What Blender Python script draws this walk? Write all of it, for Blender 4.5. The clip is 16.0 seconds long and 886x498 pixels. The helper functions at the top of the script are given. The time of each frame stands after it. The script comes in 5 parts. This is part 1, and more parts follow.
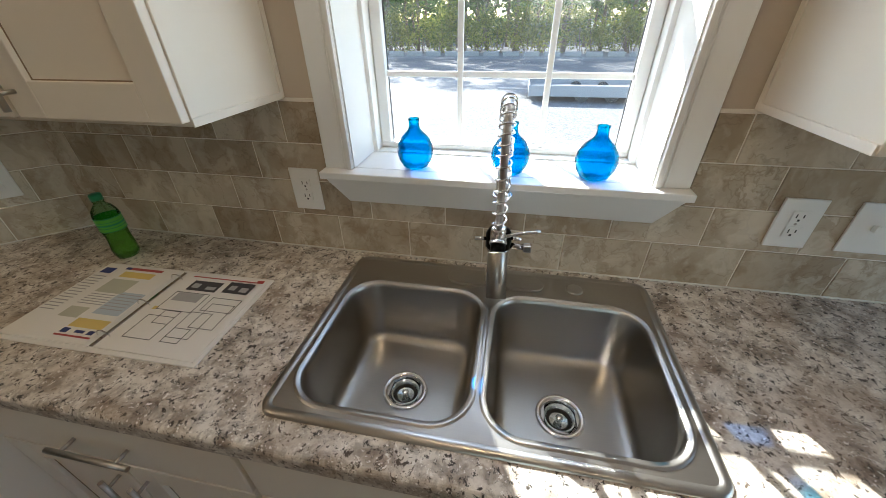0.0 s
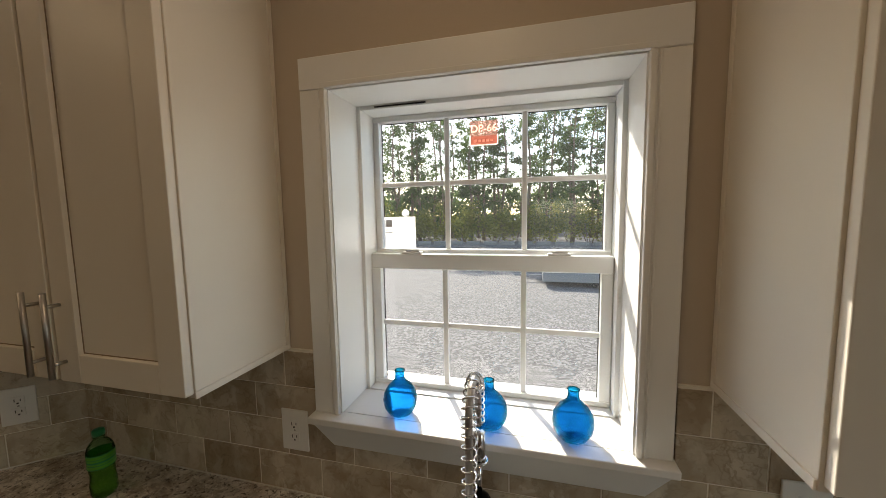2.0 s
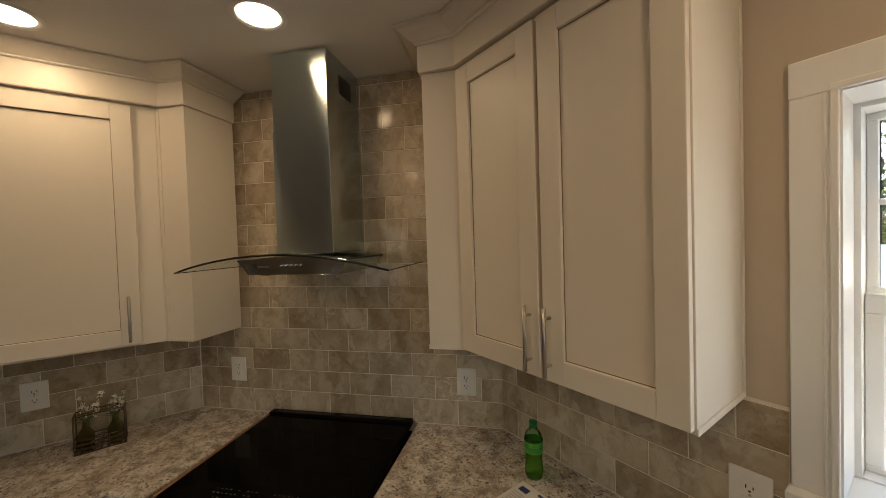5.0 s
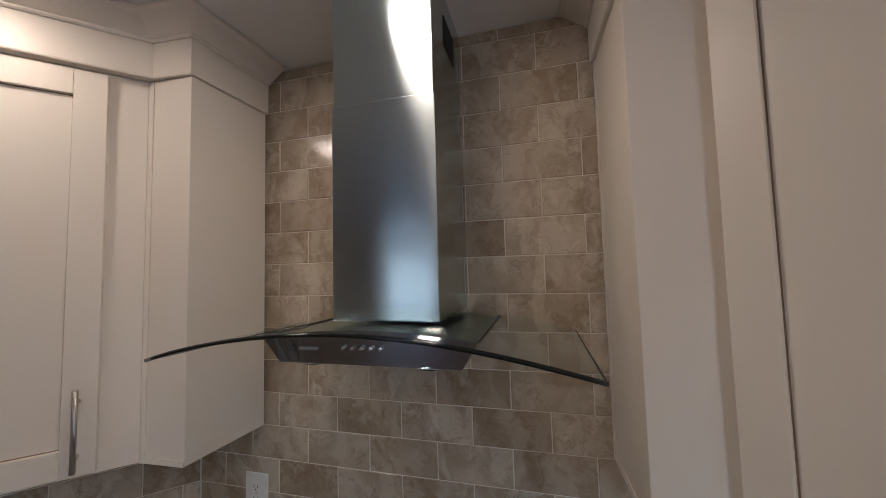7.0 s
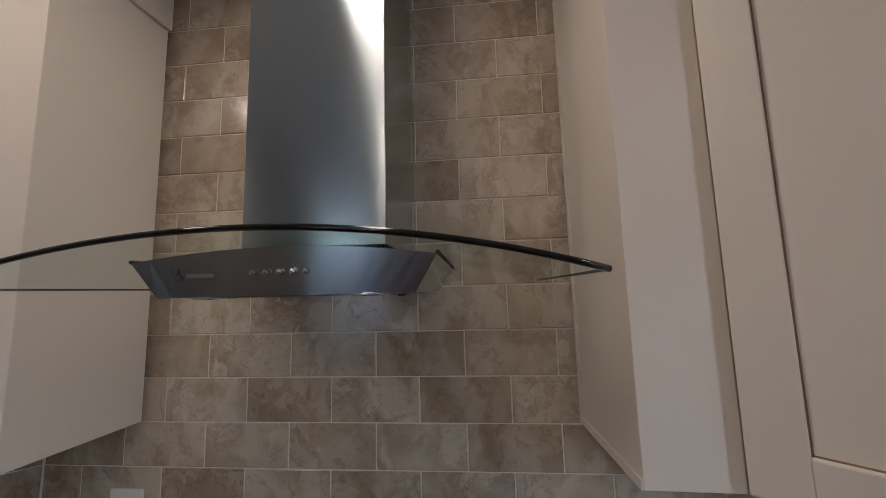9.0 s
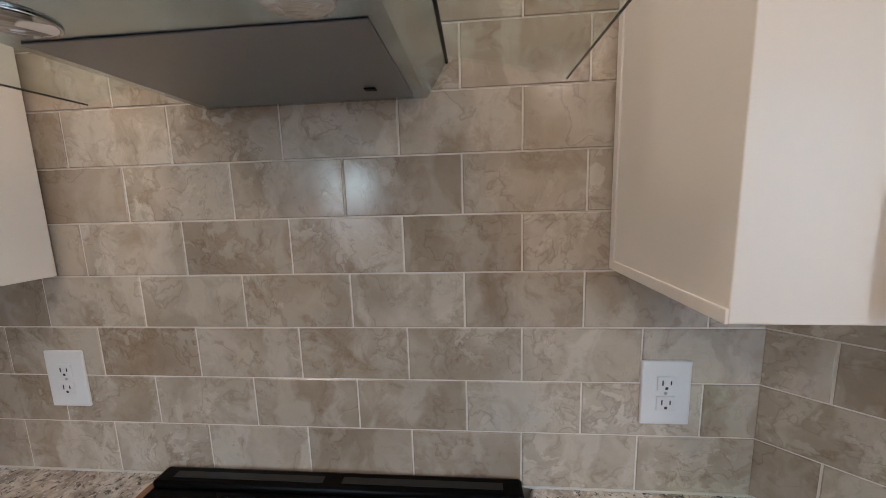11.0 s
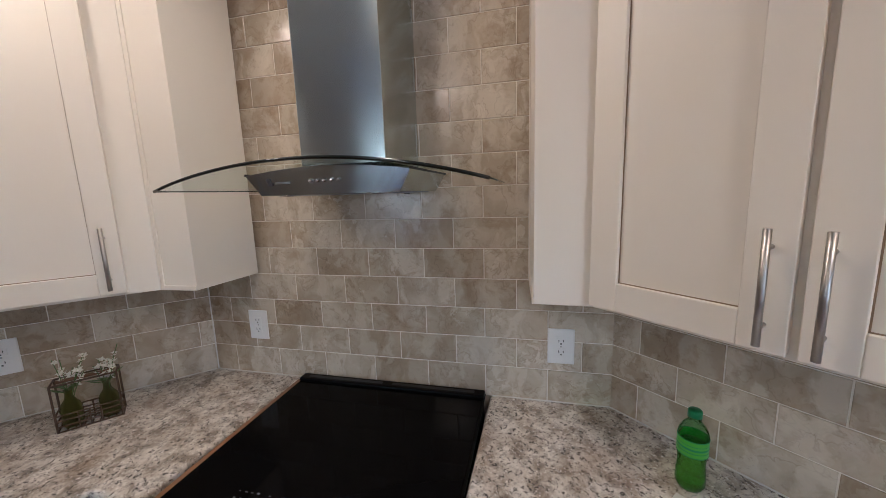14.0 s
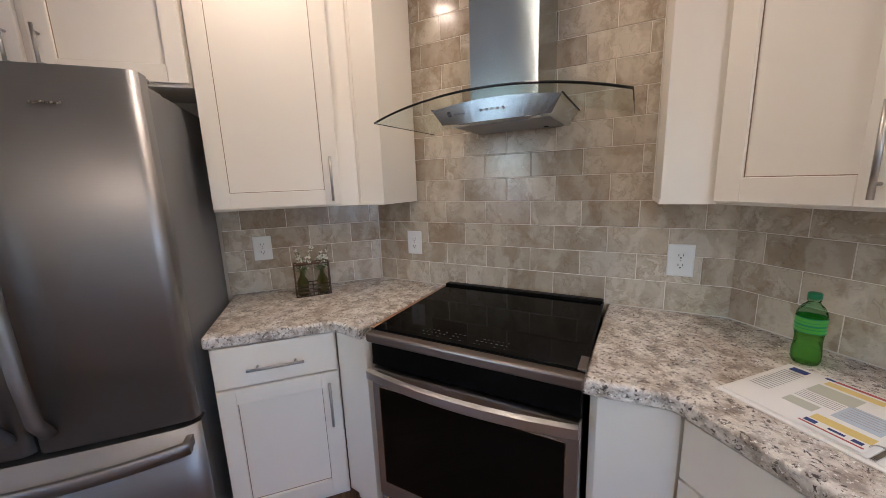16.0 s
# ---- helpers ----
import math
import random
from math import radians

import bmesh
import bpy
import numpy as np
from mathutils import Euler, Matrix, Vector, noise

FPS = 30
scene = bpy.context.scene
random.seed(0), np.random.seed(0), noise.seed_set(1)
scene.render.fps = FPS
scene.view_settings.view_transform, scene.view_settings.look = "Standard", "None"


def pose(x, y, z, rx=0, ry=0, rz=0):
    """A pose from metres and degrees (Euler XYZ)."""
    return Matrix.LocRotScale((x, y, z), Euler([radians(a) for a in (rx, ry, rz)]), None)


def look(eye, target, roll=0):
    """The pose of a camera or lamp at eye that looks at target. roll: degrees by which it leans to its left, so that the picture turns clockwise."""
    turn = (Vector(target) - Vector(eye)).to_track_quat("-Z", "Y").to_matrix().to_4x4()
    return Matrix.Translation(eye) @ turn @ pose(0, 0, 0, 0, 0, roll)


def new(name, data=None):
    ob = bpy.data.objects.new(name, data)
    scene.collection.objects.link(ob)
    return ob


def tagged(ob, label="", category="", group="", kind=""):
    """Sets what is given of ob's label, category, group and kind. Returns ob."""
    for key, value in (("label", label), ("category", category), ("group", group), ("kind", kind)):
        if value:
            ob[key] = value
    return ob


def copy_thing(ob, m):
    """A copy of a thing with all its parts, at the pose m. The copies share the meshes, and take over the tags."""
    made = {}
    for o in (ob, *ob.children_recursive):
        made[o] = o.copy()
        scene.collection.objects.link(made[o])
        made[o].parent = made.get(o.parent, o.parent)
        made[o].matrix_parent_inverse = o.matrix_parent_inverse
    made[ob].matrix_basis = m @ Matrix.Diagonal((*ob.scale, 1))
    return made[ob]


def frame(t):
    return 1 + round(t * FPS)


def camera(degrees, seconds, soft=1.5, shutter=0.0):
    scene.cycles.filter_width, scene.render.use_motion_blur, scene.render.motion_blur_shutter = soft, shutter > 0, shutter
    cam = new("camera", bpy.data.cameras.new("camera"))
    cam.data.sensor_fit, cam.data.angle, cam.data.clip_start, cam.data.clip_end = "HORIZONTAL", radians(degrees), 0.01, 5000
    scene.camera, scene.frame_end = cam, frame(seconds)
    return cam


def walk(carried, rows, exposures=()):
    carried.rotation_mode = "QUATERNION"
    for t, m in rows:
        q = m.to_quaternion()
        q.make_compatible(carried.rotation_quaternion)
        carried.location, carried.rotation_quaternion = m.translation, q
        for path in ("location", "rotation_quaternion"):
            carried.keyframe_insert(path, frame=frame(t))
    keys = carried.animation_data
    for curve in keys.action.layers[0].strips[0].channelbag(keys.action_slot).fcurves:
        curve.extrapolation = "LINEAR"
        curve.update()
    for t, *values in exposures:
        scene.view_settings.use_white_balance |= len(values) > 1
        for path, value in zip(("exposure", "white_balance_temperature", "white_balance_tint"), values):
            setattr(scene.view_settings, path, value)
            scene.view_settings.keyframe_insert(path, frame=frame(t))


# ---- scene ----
cam = camera(102.4, 16.0, soft=0.75)
PATH = [
    (0, (1.468, -0.888, 1.53), (1.138, 0.759, 0.445), -0.8),
    (0.5, (1.498, -0.885, 1.617), (1.226, 0.907, 0.77), -1.1),
    (1, (1.536, -0.854, 1.687), (1.294, 1.047, 1.112), -0.7),
    (1.5, (1.599, -0.829, 1.726), (1.325, 1.117, 1.355), -0.6),
    (2, (1.582, -0.874, 1.749), (1.075, 1.051, 1.559), -0.9),
    (2.5, (1.598, -1.002, 1.775), (0.771, 0.814, 1.641), -1.1),
    (3, (1.635, -1.122, 1.766), (0.604, 0.589, 1.68), -1.3),
    (3.5, (1.676, -1.163, 1.753), (0.489, 0.445, 1.678), -1.4),
    (4, (1.55, -1.202, 1.76), (0.189, 0.262, 1.682), -1.5),
    (4.5, (1.366, -1.152, 1.783), (-0.143, 0.158, 1.72), -1.6),
    (5, (1.177, -1.148, 1.789), (-0.456, 0.007, 1.74), -1.8),
    (5.2, (1.091, -1.171, 1.799), (-0.572, -0.061, 1.761), -1.7),
    (7.3, (0.368, -1.066, 1.883), (-1.326, -0.014, 2.03), -1.6),
    (7.5, (0.368, -1.087, 1.899), (-1.325, -0.035, 2.061), -1.7),
    (8, (0.342, -1.105, 1.906), (-1.325, -0.024, 2.133), -1.7),
    (8.5, (0.314, -1.049, 1.829), (-1.246, 0.182, 2.058), -1.6),
    (9, (0.24, -1.002, 1.672), (-1.236, 0.327, 1.904), -1.5),
    (9.5, (0.15, -0.942, 1.559), (-1.301, 0.426, 1.713), -1.2),
    (10, (0.051, -0.819, 1.49), (-1.419, 0.534, 1.407), -1.3),
    (10.2, (0.022, -0.78, 1.475), (-1.45, 0.563, 1.299), -1.5),
    (12.3, (0.322, -1.042, 1.618), (-1.15, 0.269, 1.28), -1.8),
    (12.5, (0.37, -1.067, 1.64), (-1.104, 0.239, 1.295), -1.8),
    (13, (0.451, -1.088, 1.672), (-1.07, 0.167, 1.336), -1.8),
    (13.5, (0.549, -1.08, 1.674), (-1.029, 0.107, 1.357), -1.9),
    (14, (0.642, -1.093, 1.663), (-1.012, -0.012, 1.353), -1.9),
    (14.5, (0.743, -1.191, 1.626), (-0.971, -0.205, 1.328), -1.9),
    (15, (0.826, -1.297, 1.575), (-0.932, -0.392, 1.276), -2.0),
    (15.5, (0.862, -1.376, 1.513), (-0.958, -0.606, 1.205), -2.0),
    (16, (0.877, -1.422, 1.462), (-0.989, -0.808, 1.088), -2.1),
]
EXPOSURES = [(0.0, 2.42, 6050, 4), (0.5, 2.08, 6850, 6), (1.0, 1.75, 6950, 8), (1.5, 1.4, 7000, 8), (2.5, 1.48, 7300, 9), (3.0, 1.78, 7500, 10), (3.5, 1.9, 7450, 10), (4.5, 2.1, 7750, 11), (5.0, 2.28, 7150, 8), (5.4, 2.4, 6500, 12), (7.3, 2.55, 5100, 14), (9.0, 2.6, 5080, 14),
             (10.0, 3.42, 5150, 12), (12.5, 3.7, 4950, 14), (13.5, 3.45, 5000, 13), (14.5, 3.35, 5020, 13), (15.5, 3.45, 5120, 13), (16.0, 3.55, 5250, 13)]
walk(cam, [(t, look(eye, target, roll)) for t, eye, target, roll in PATH], EXPOSURES)

# ---- light ----
SUN_WAY = Vector((-0.52, 1.0, 0.72)).normalized()
world = bpy.data.worlds.new("sky")
scene.world = world
world.use_nodes = True
sky = world.node_tree.nodes.new("ShaderNodeTexSky")
sky.sky_type, sky.sun_disc = "NISHITA", False
sky.sun_elevation = math.asin(SUN_WAY.z)
sky.sun_rotation = math.atan2(SUN_WAY.x, SUN_WAY.y)
sky.air_density, sky.dust_density = 1.0, 0.7
world.node_tree.links.new(sky.outputs[0], world.node_tree.nodes["Background"].inputs[0])
world.node_tree.nodes["Background"].inputs[1].default_value = 0.15
sun = new("sun", bpy.data.lights.new("sun", "SUN"))
sun.data.energy, sun.data.angle, sun.data.color = 4.2, radians(0.5), (1.0, 0.94, 0.86)
sun.matrix_world = look(SUN_WAY * 30, (0, 0, 0))

CEILING = 2.588
COUNTER = 0.914
UPPER = 1.364          # underside of the wall cabinets
XL = -1.198            # west wall
XE, YS = 3.4, -6.2     # east and south walls
DIAG = Matrix(((0.7296, -0.6839, 0, -1.198), (0.6839, 0.7296, 0, -1.123), (0, 0, 1, 0), (0, 0, 0, 1)))
DIAG_LEN = 1.642


# ---- materials ----
def nodes_of(name):
    m = bpy.data.materials.new(name)
    m.use_nodes = True
    return m, m.node_tree, m.node_tree.nodes["Principled BSDF"]


def add(tree, kind, **values):
    node = tree.nodes.new(kind)
    for key, value in values.items():
        if key in node.inputs:
            node.inputs[key].default_value = value
    return node


def coords(tree, scale=(1, 1, 1), world_space=False):
    co = tree.nodes.new("ShaderNodeNewGeometry" if world_space else "ShaderNodeTexCoord")
    mp = tree.nodes.new("ShaderNodeMapping")
    mp.inputs["Scale"].default_value = scale
    tree.links.new(co.outputs["Position" if world_space else "Object"], mp.inputs["Vector"])
    return mp.outputs["Vector"]


def noise_of(tree, vec, scale, detail=4.0, rough=0.6):
    n = add(tree, "ShaderNodeTexNoise", Scale=scale, Detail=detail, Roughness=rough)
    tree.links.new(vec, n.inputs["Vector"])
    return n.outputs["Fac"]


def ramp(tree, fac, stops):
    r = tree.nodes.new("ShaderNodeValToRGB")
    while len(r.color_ramp.elements) < len(stops):
        r.color_ramp.elements.new(0.5)
    for e, (p, c) in zip(r.color_ramp.elements, stops):
        e.position, e.color = p, (*c, 1) if len(c) == 3 else c
    tree.links.new(fac, r.inputs["Fac"])
    return r.outputs["Color"]


def mixed(tree, fac, a, b, mode="MIX"):
    n = tree.nodes.new("ShaderNodeMix")
    n.data_type, n.blend_type = "RGBA", mode
    for sock, v in ((n.inputs["Factor"], fac), (n.inputs["A"], a), (n.inputs["B"], b)):
        if isinstance(v, bpy.types.NodeSocket):
            tree.links.new(v, sock)
        else:
            sock.default_value = v if isinstance(v, (int, float)) else (*v, 1)
    return n.outputs["Result"]


def bumped(tree, bsdf, fac, strength=0.1, distance=0.002):
    b = add(tree, "ShaderNodeBump", Strength=strength, Distance=distance)
    tree.links.new(fac, b.inputs["Height"])
    tree.links.new(b.outputs["Normal"], bsdf.inputs["Normal"])


def painted(name, colour, rough=0.5, vary=0.06, grain=60, bump=0.06, streak=(1, 1, 1)):
    m, t, b = nodes_of(name)
    vec = coords(t, streak, True)
    big, fine = noise_of(t, vec, 2.3), noise_of(t, vec, grain)
    dark = tuple(c * (1 - vary) for c in colour)
    col = mixed(t, big, dark, colour)
    col = mixed(t, mixed(t, 0.15, (0.5, 0.5, 0.5), fine), col, tuple(min(1, c * (1 + vary)) for c in colour))
    t.links.new(col, b.inputs["Base Color"])
    t.links.new(ramp(t, big, [(0.2, (rough - 0.06,) * 3), (0.8, (rough + 0.06,) * 3)]), b.inputs["Roughness"])
    bumped(t, b, fine, bump)
    return m


def metal(name, colour, rough, streak=(4, 4, 220), aniso=0.0):
    m, t, b = nodes_of(name)
    vec = coords(t, streak)
    fine, big = noise_of(t, vec, 3.0, 3), noise_of(t, coords(t), 5.0)
    b.inputs["Metallic"].default_value = 1.0
    t.links.new(mixed(t, fine, tuple(c * 0.9 for c in colour), colour), b.inputs["Base Color"])
    t.links.new(ramp(t, big, [(0.3, (rough * 0.95,) * 3), (0.7, (rough * 1.05,) * 3)]), b.inputs["Roughness"])
    b.inputs["Anisotropic"].default_value, b.inputs["Anisotropic Rotation"].default_value = aniso, 0.25
    bumped(t, b, fine, 0.05, 0.0005)
    return m


def plain(name, colour, rough=0.4, metallic=0.0, **more):
    m, t, b = nodes_of(name)
    fine = noise_of(t, coords(t), 30.0)
    t.links.new(mixed(t, fine, tuple(c * 0.93 for c in colour), colour), b.inputs["Base Color"])
    b.inputs["Roughness"].default_value, b.inputs["Metallic"].default_value = rough, metallic
    for key, value in more.items():
        b.inputs[key.replace("_", " ")].default_value = value
    return m


def glass(name, colour, rough=0.0, ior=1.45, bump=0.0):
    m, t, b = nodes_of(name)
    b.inputs["Base Color"].default_value = (*colour, 1)
    b.inputs["Transmission Weight"].default_value, b.inputs["Roughness"].default_value, b.inputs["IOR"].default_value = 1.0, rough, ior
    if bump:
        bumped(t, b, noise_of(t, coords(t), 55.0, 2), bump, 0.004)
    return m


def pane_glass(name, tint=(1, 1, 1), gloss=0.06, haze=0.016):
    m, t, b = nodes_of(name)
    clear, shine, mix = t.nodes.new("ShaderNodeBsdfTransparent"), t.nodes.new("ShaderNodeBsdfGlossy"), t.nodes.new("ShaderNodeMixShader")
    clear.inputs[0].default_value, shine.inputs["Roughness"].default_value, mix.inputs[0].default_value = (*tint, 1), 0.0, gloss
    t.links.new(clear.outputs[0], mix.inputs[1])
    t.links.new(shine.outputs[0], mix.inputs[2])
    # Uneven translucent layer puts a pale daylight glare into the pane.
    glare, veil = t.nodes.new("ShaderNodeBsdfTranslucent"), t.nodes.new("ShaderNodeMixShader")
    t.links.new(ramp(t, noise_of(t, coords(t), 4.0, 5), [(0.3, (haze * 0.6,) * 3), (0.7, (haze * 1.4,) * 3)]), veil.inputs[0])
    t.links.new(mix.outputs[0], veil.inputs[1])
    t.links.new(glare.outputs[0], veil.inputs[2])
    t.links.new(veil.outputs[0], t.nodes["Material Output"].inputs["Surface"])
    return m


def stained(name, colour, body):
    """Coloured blown glass that lets tinted light through."""
    m, t, b = nodes_of(name)
    clear, milk, shine = t.nodes.new("ShaderNodeBsdfTransparent"), t.nodes.new("ShaderNodeBsdfTranslucent"), t.nodes.new("ShaderNodeBsdfGlossy")
    clear.inputs[0].default_value = milk.inputs[0].default_value = (*colour, 1)
    shine.inputs["Roughness"].default_value = 0.03
    bump = add(t, "ShaderNodeBump", Strength=0.9, Distance=0.006)
    t.links.new(noise_of(t, coords(t), 60.0, 2), bump.inputs["Height"])
    t.links.new(bump.outputs["Normal"], shine.inputs["Normal"])
    one, two, edge = t.nodes.new("ShaderNodeMixShader"), t.nodes.new("ShaderNodeMixShader"), t.nodes.new("ShaderNodeLayerWeight")
    edge.inputs["Blend"].default_value = 0.12
    t.links.new(bump.outputs["Normal"], edge.inputs["Normal"])
    one.inputs[0].default_value = body
    t.links.new(clear.outputs[0], one.inputs[1])
    t.links.new(milk.outputs[0], one.inputs[2])
    t.links.new(edge.outputs["Fresnel"], two.inputs[0])
    t.links.new(one.outputs[0], two.inputs[1])
    t.links.new(shine.outputs[0], two.inputs[2])
    t.links.new(two.outputs[0], t.nodes["Material Output"].inputs["Surface"])
    return m


def glowing(name, colour, strength):
    m, t, b = nodes_of(name)
    b.inputs["Emission Color"].default_value, b.inputs["Emission Strength"].default_value = (*colour, 1), strength
    return m


def granite(name):
    m, t, b = nodes_of(name)
    vec = coords(t, (1, 1, 1), True)
    warp = add(t, "ShaderNodeTexNoise", Scale=22.0, Detail=3.0)
    t.links.new(vec, warp.inputs["Vector"])
    bent = mixed(t, 0.035, vec, warp.outputs["Color"], "ADD")
    base = ramp(t, noise_of(t, bent, 16.0, 5, 0.65), [(0.32, (0.17, 0.135, 0.105)), (0.42, (0.40, 0.345, 0.285)), (0.51, (0.64, 0.595, 0.53)), (0.64, (0.80, 0.765, 0.70))])
    grey = ramp(t, noise_of(t, bent, 42.0, 5, 0.7), [(0.50, (0, 0, 0)), (0.60, (1, 1, 1))])
    col = mixed(t, mixed(t, 0.6, (0, 0, 0), grey), base, (0.27, 0.245, 0.22))
    spots = ramp(t, noise_of(t, bent, 85.0, 4, 0.75), [(0.555, (0, 0, 0)), (0.60, (1, 1, 1))])
    col = mixed(t, spots, col, (0.04, 0.034, 0.03))
    chips = ramp(t, noise_of(t, vec, 120.0, 3, 0.7), [(0.60, (0, 0, 0)), (0.65, (1, 1, 1))])
    col = mixed(t, chips, col, (0.85, 0.83, 0.79))
    rust = ramp(t, noise_of(t, vec, 7.0, 3, 0.5), [(0.52, (0, 0, 0)), (0.72, (1, 1, 1))])
    col = mixed(t, mixed(t, 0.45, (0, 0, 0), rust), col, (0.33, 0.235, 0.16))
    t.links.new(col, b.inputs["Base Color"])
    b.inputs["Roughness"].default_value = 0.32
    bumped(t, b, noise_of(t, vec, 300.0, 2), 0.04, 0.0006)
    return m


def tile_stone(name):
    m, t, b = nodes_of(name)
    info = t.nodes.new("ShaderNodeObjectInfo")
    vec0 = coords(t, (1, 1, 1), True)
    shift = t.nodes.new("ShaderNodeVectorMath")
    shift.operation = "ADD"
    mul = t.nodes.new("ShaderNodeMath")
    mul.operation, mul.inputs[1].default_value = "MULTIPLY", 37.0
    t.links.new(info.outputs["Random"], mul.inputs[0])
    t.links.new(vec0, shift.inputs[0])
    t.links.new(mul.outputs[0], shift.inputs[1])
    vec = shift.outputs[0]
    warp = add(t, "ShaderNodeTexNoise", Scale=9.0, Detail=4.0)
    t.links.new(vec, warp.inputs["Vector"])
    bent = mixed(t, 0.12, vec, warp.outputs["Color"], "ADD")
    base = ramp(t, noise_of(t, bent, 8.0, 5, 0.55), [(0.32, (0.40, 0.34, 0.26)), (0.46, (0.46, 0.40, 0.315)), (0.56, (0.51, 0.45, 0.365)), (0.70, (0.60, 0.545, 0.46))])
    vein = ramp(t, noise_of(t, bent, 6.0, 4, 0.6), [(0.486, (0, 0, 0)), (0.5, (1, 1, 1)), (0.516, (0, 0, 0))])
    col = mixed(t, mixed(t, 0.4, (0, 0, 0), vein), base, (0.24, 0.185, 0.13))
    drag = t.nodes.new("ShaderNodeMapping")
    drag.inputs["Scale"].default_value = (1.0, 1.0, 0.4)
    drag.inputs["Rotation"].default_value = (0.5, 0.35, 0.0)
    t.links.new(bent, drag.inputs["Vector"])
    patch = ramp(t, noise_of(t, drag.outputs[0], 13.0, 4, 0.5), [(0.50, (0, 0, 0)), (0.58, (1, 1, 1))])
    col = mixed(t, mixed(t, 0.6, (0, 0, 0), patch), col, (0.65, 0.605, 0.52))
    stain = ramp(t, noise_of(t, bent, 7.5, 5, 0.65), [(0.56, (0, 0, 0)), (0.68, (1, 1, 1))])
    col = mixed(t, mixed(t, 0.6, (0, 0, 0), stain), col, (0.31, 0.235, 0.16))
    cluster = ramp(t, noise_of(t, vec, 11.0, 3, 0.5), [(0.50, (0, 0, 0)), (0.62, (1, 1, 1))])
    pits = ramp(t, noise_of(t, vec, 60.0, 4, 0.7), [(0.57, (0, 0, 0)), (0.63, (1, 1, 1))])
    pits = mixed(t, 1.0, pits, cluster, "MULTIPLY")
    col = mixed(t, mixed(t, 0.28, (0, 0, 0), pits), col, (0.17, 0.125, 0.085))
    zone = ramp(t, noise_of(t, vec, 4.5, 2, 0.5), [(0.47, (0, 0, 0)), (0.60, (1, 1, 1))])
    wrinkle = ramp(t, noise_of(t, bent, 17.0, 3, 0.55), [(0.47, (0, 0, 0)), (0.495, (1, 1, 1)), (0.52, (0, 0, 0))])
    wrinkle = mixed(t, 1.0, wrinkle, zone, "MULTIPLY")
    col = mixed(t, mixed(t, 0.42, (0, 0, 0), wrinkle), col, (0.25, 0.19, 0.13))
    flake = ramp(t, noise_of(t, bent, 24.0, 4, 0.6), [(0.56, (0, 0, 0)), (0.60, (1, 1, 1))])
    flake = mixed(t, 1.0, flake, zone, "MULTIPLY")
    col = mixed(t, mixed(t, 0.45, (0, 0, 0), flake), col, (0.72, 0.68, 0.60))
    tone = ramp(t, info.outputs["Random"], [(0.0, (0.72, 0.65, 0.57)), (0.3, (0.87, 0.82, 0.75)), (0.6, (0.95, 0.91, 0.85)), (1.0, (1.06, 1.03, 0.98))])
    col = mixed(t, 1.0, col, tone, "MULTIPLY")
    t.links.new(col, b.inputs["Base Color"])
    t.links.new(ramp(t, noise_of(t, vec, 12.0), [(0.3, (0.11,) * 3), (0.7, (0.24,) * 3)]), b.inputs["Roughness"])
    bumped(t, b, mixed(t, 0.4, noise_of(t, vec, 18.0, 3), mixed(t, 0.5, patch, wrinkle)), 0.18, 0.002)
    return m


def wood(name, a, c):
    m, t, b = nodes_of(name)
    info = t.nodes.new("ShaderNodeObjectInfo")
    vec = coords(t, (2, 26, 26))
    col = ramp(t, noise_of(t, vec, 2.5, 6, 0.65), [(0.3, a), (0.7, c)])
    tone = ramp(t, info.outputs["Random"], [(0.0, (0.7, 0.7, 0.7)), (1.0, (1.2, 1.2, 1.2))])
    t.links.new(mixed(t, 1.0, col, tone, "MULTIPLY"), b.inputs["Base Color"])
    b.inputs["Roughness"].default_value = 0.42
    bumped(t, b, noise_of(t, vec, 6.0), 0.1, 0.001)
    return m


def ground_mat(name):
    m, t, b = nodes_of(name)
    vec = coords(t, (1, 1, 1), True)
    big = noise_of(t, vec, 0.12, 4)
    stones = add(t, "ShaderNodeTexVoronoi", Scale=22.0)
    t.links.new(vec, stones.inputs["Vector"])
    col = ramp(t, stones.outputs["Distance"], [(0.0, (0.15, 0.148, 0.145)), (0.45, (0.085, 0.084, 0.082)), (0.8, (0.045, 0.044, 0.043))])
    col = mixed(t, 0.55, col, ramp(t, stones.outputs["Color"], [(0.25, (0.045, 0.045, 0.044)), (0.5, (0.11, 0.109, 0.107)), (0.75, (0.29, 0.287, 0.282))]))
    col = mixed(t, mixed(t, 0.4, (0, 0, 0), ramp(t, noise_of(t, vec, 38.0, 5, 0.8), [(0.44, (0, 0, 0)), (0.58, (1, 1, 1))])), col, (0.24, 0.237, 0.232))
    col = mixed(t, mixed(t, 0.25, (0, 0, 0), big), col, (0.16, 0.156, 0.15))
    t.links.new(col, b.inputs["Base Color"])
    b.inputs["Roughness"].default_value = 0.95
    bumped(t, b, stones.outputs["Distance"], 0.5, 0.02)
    return m


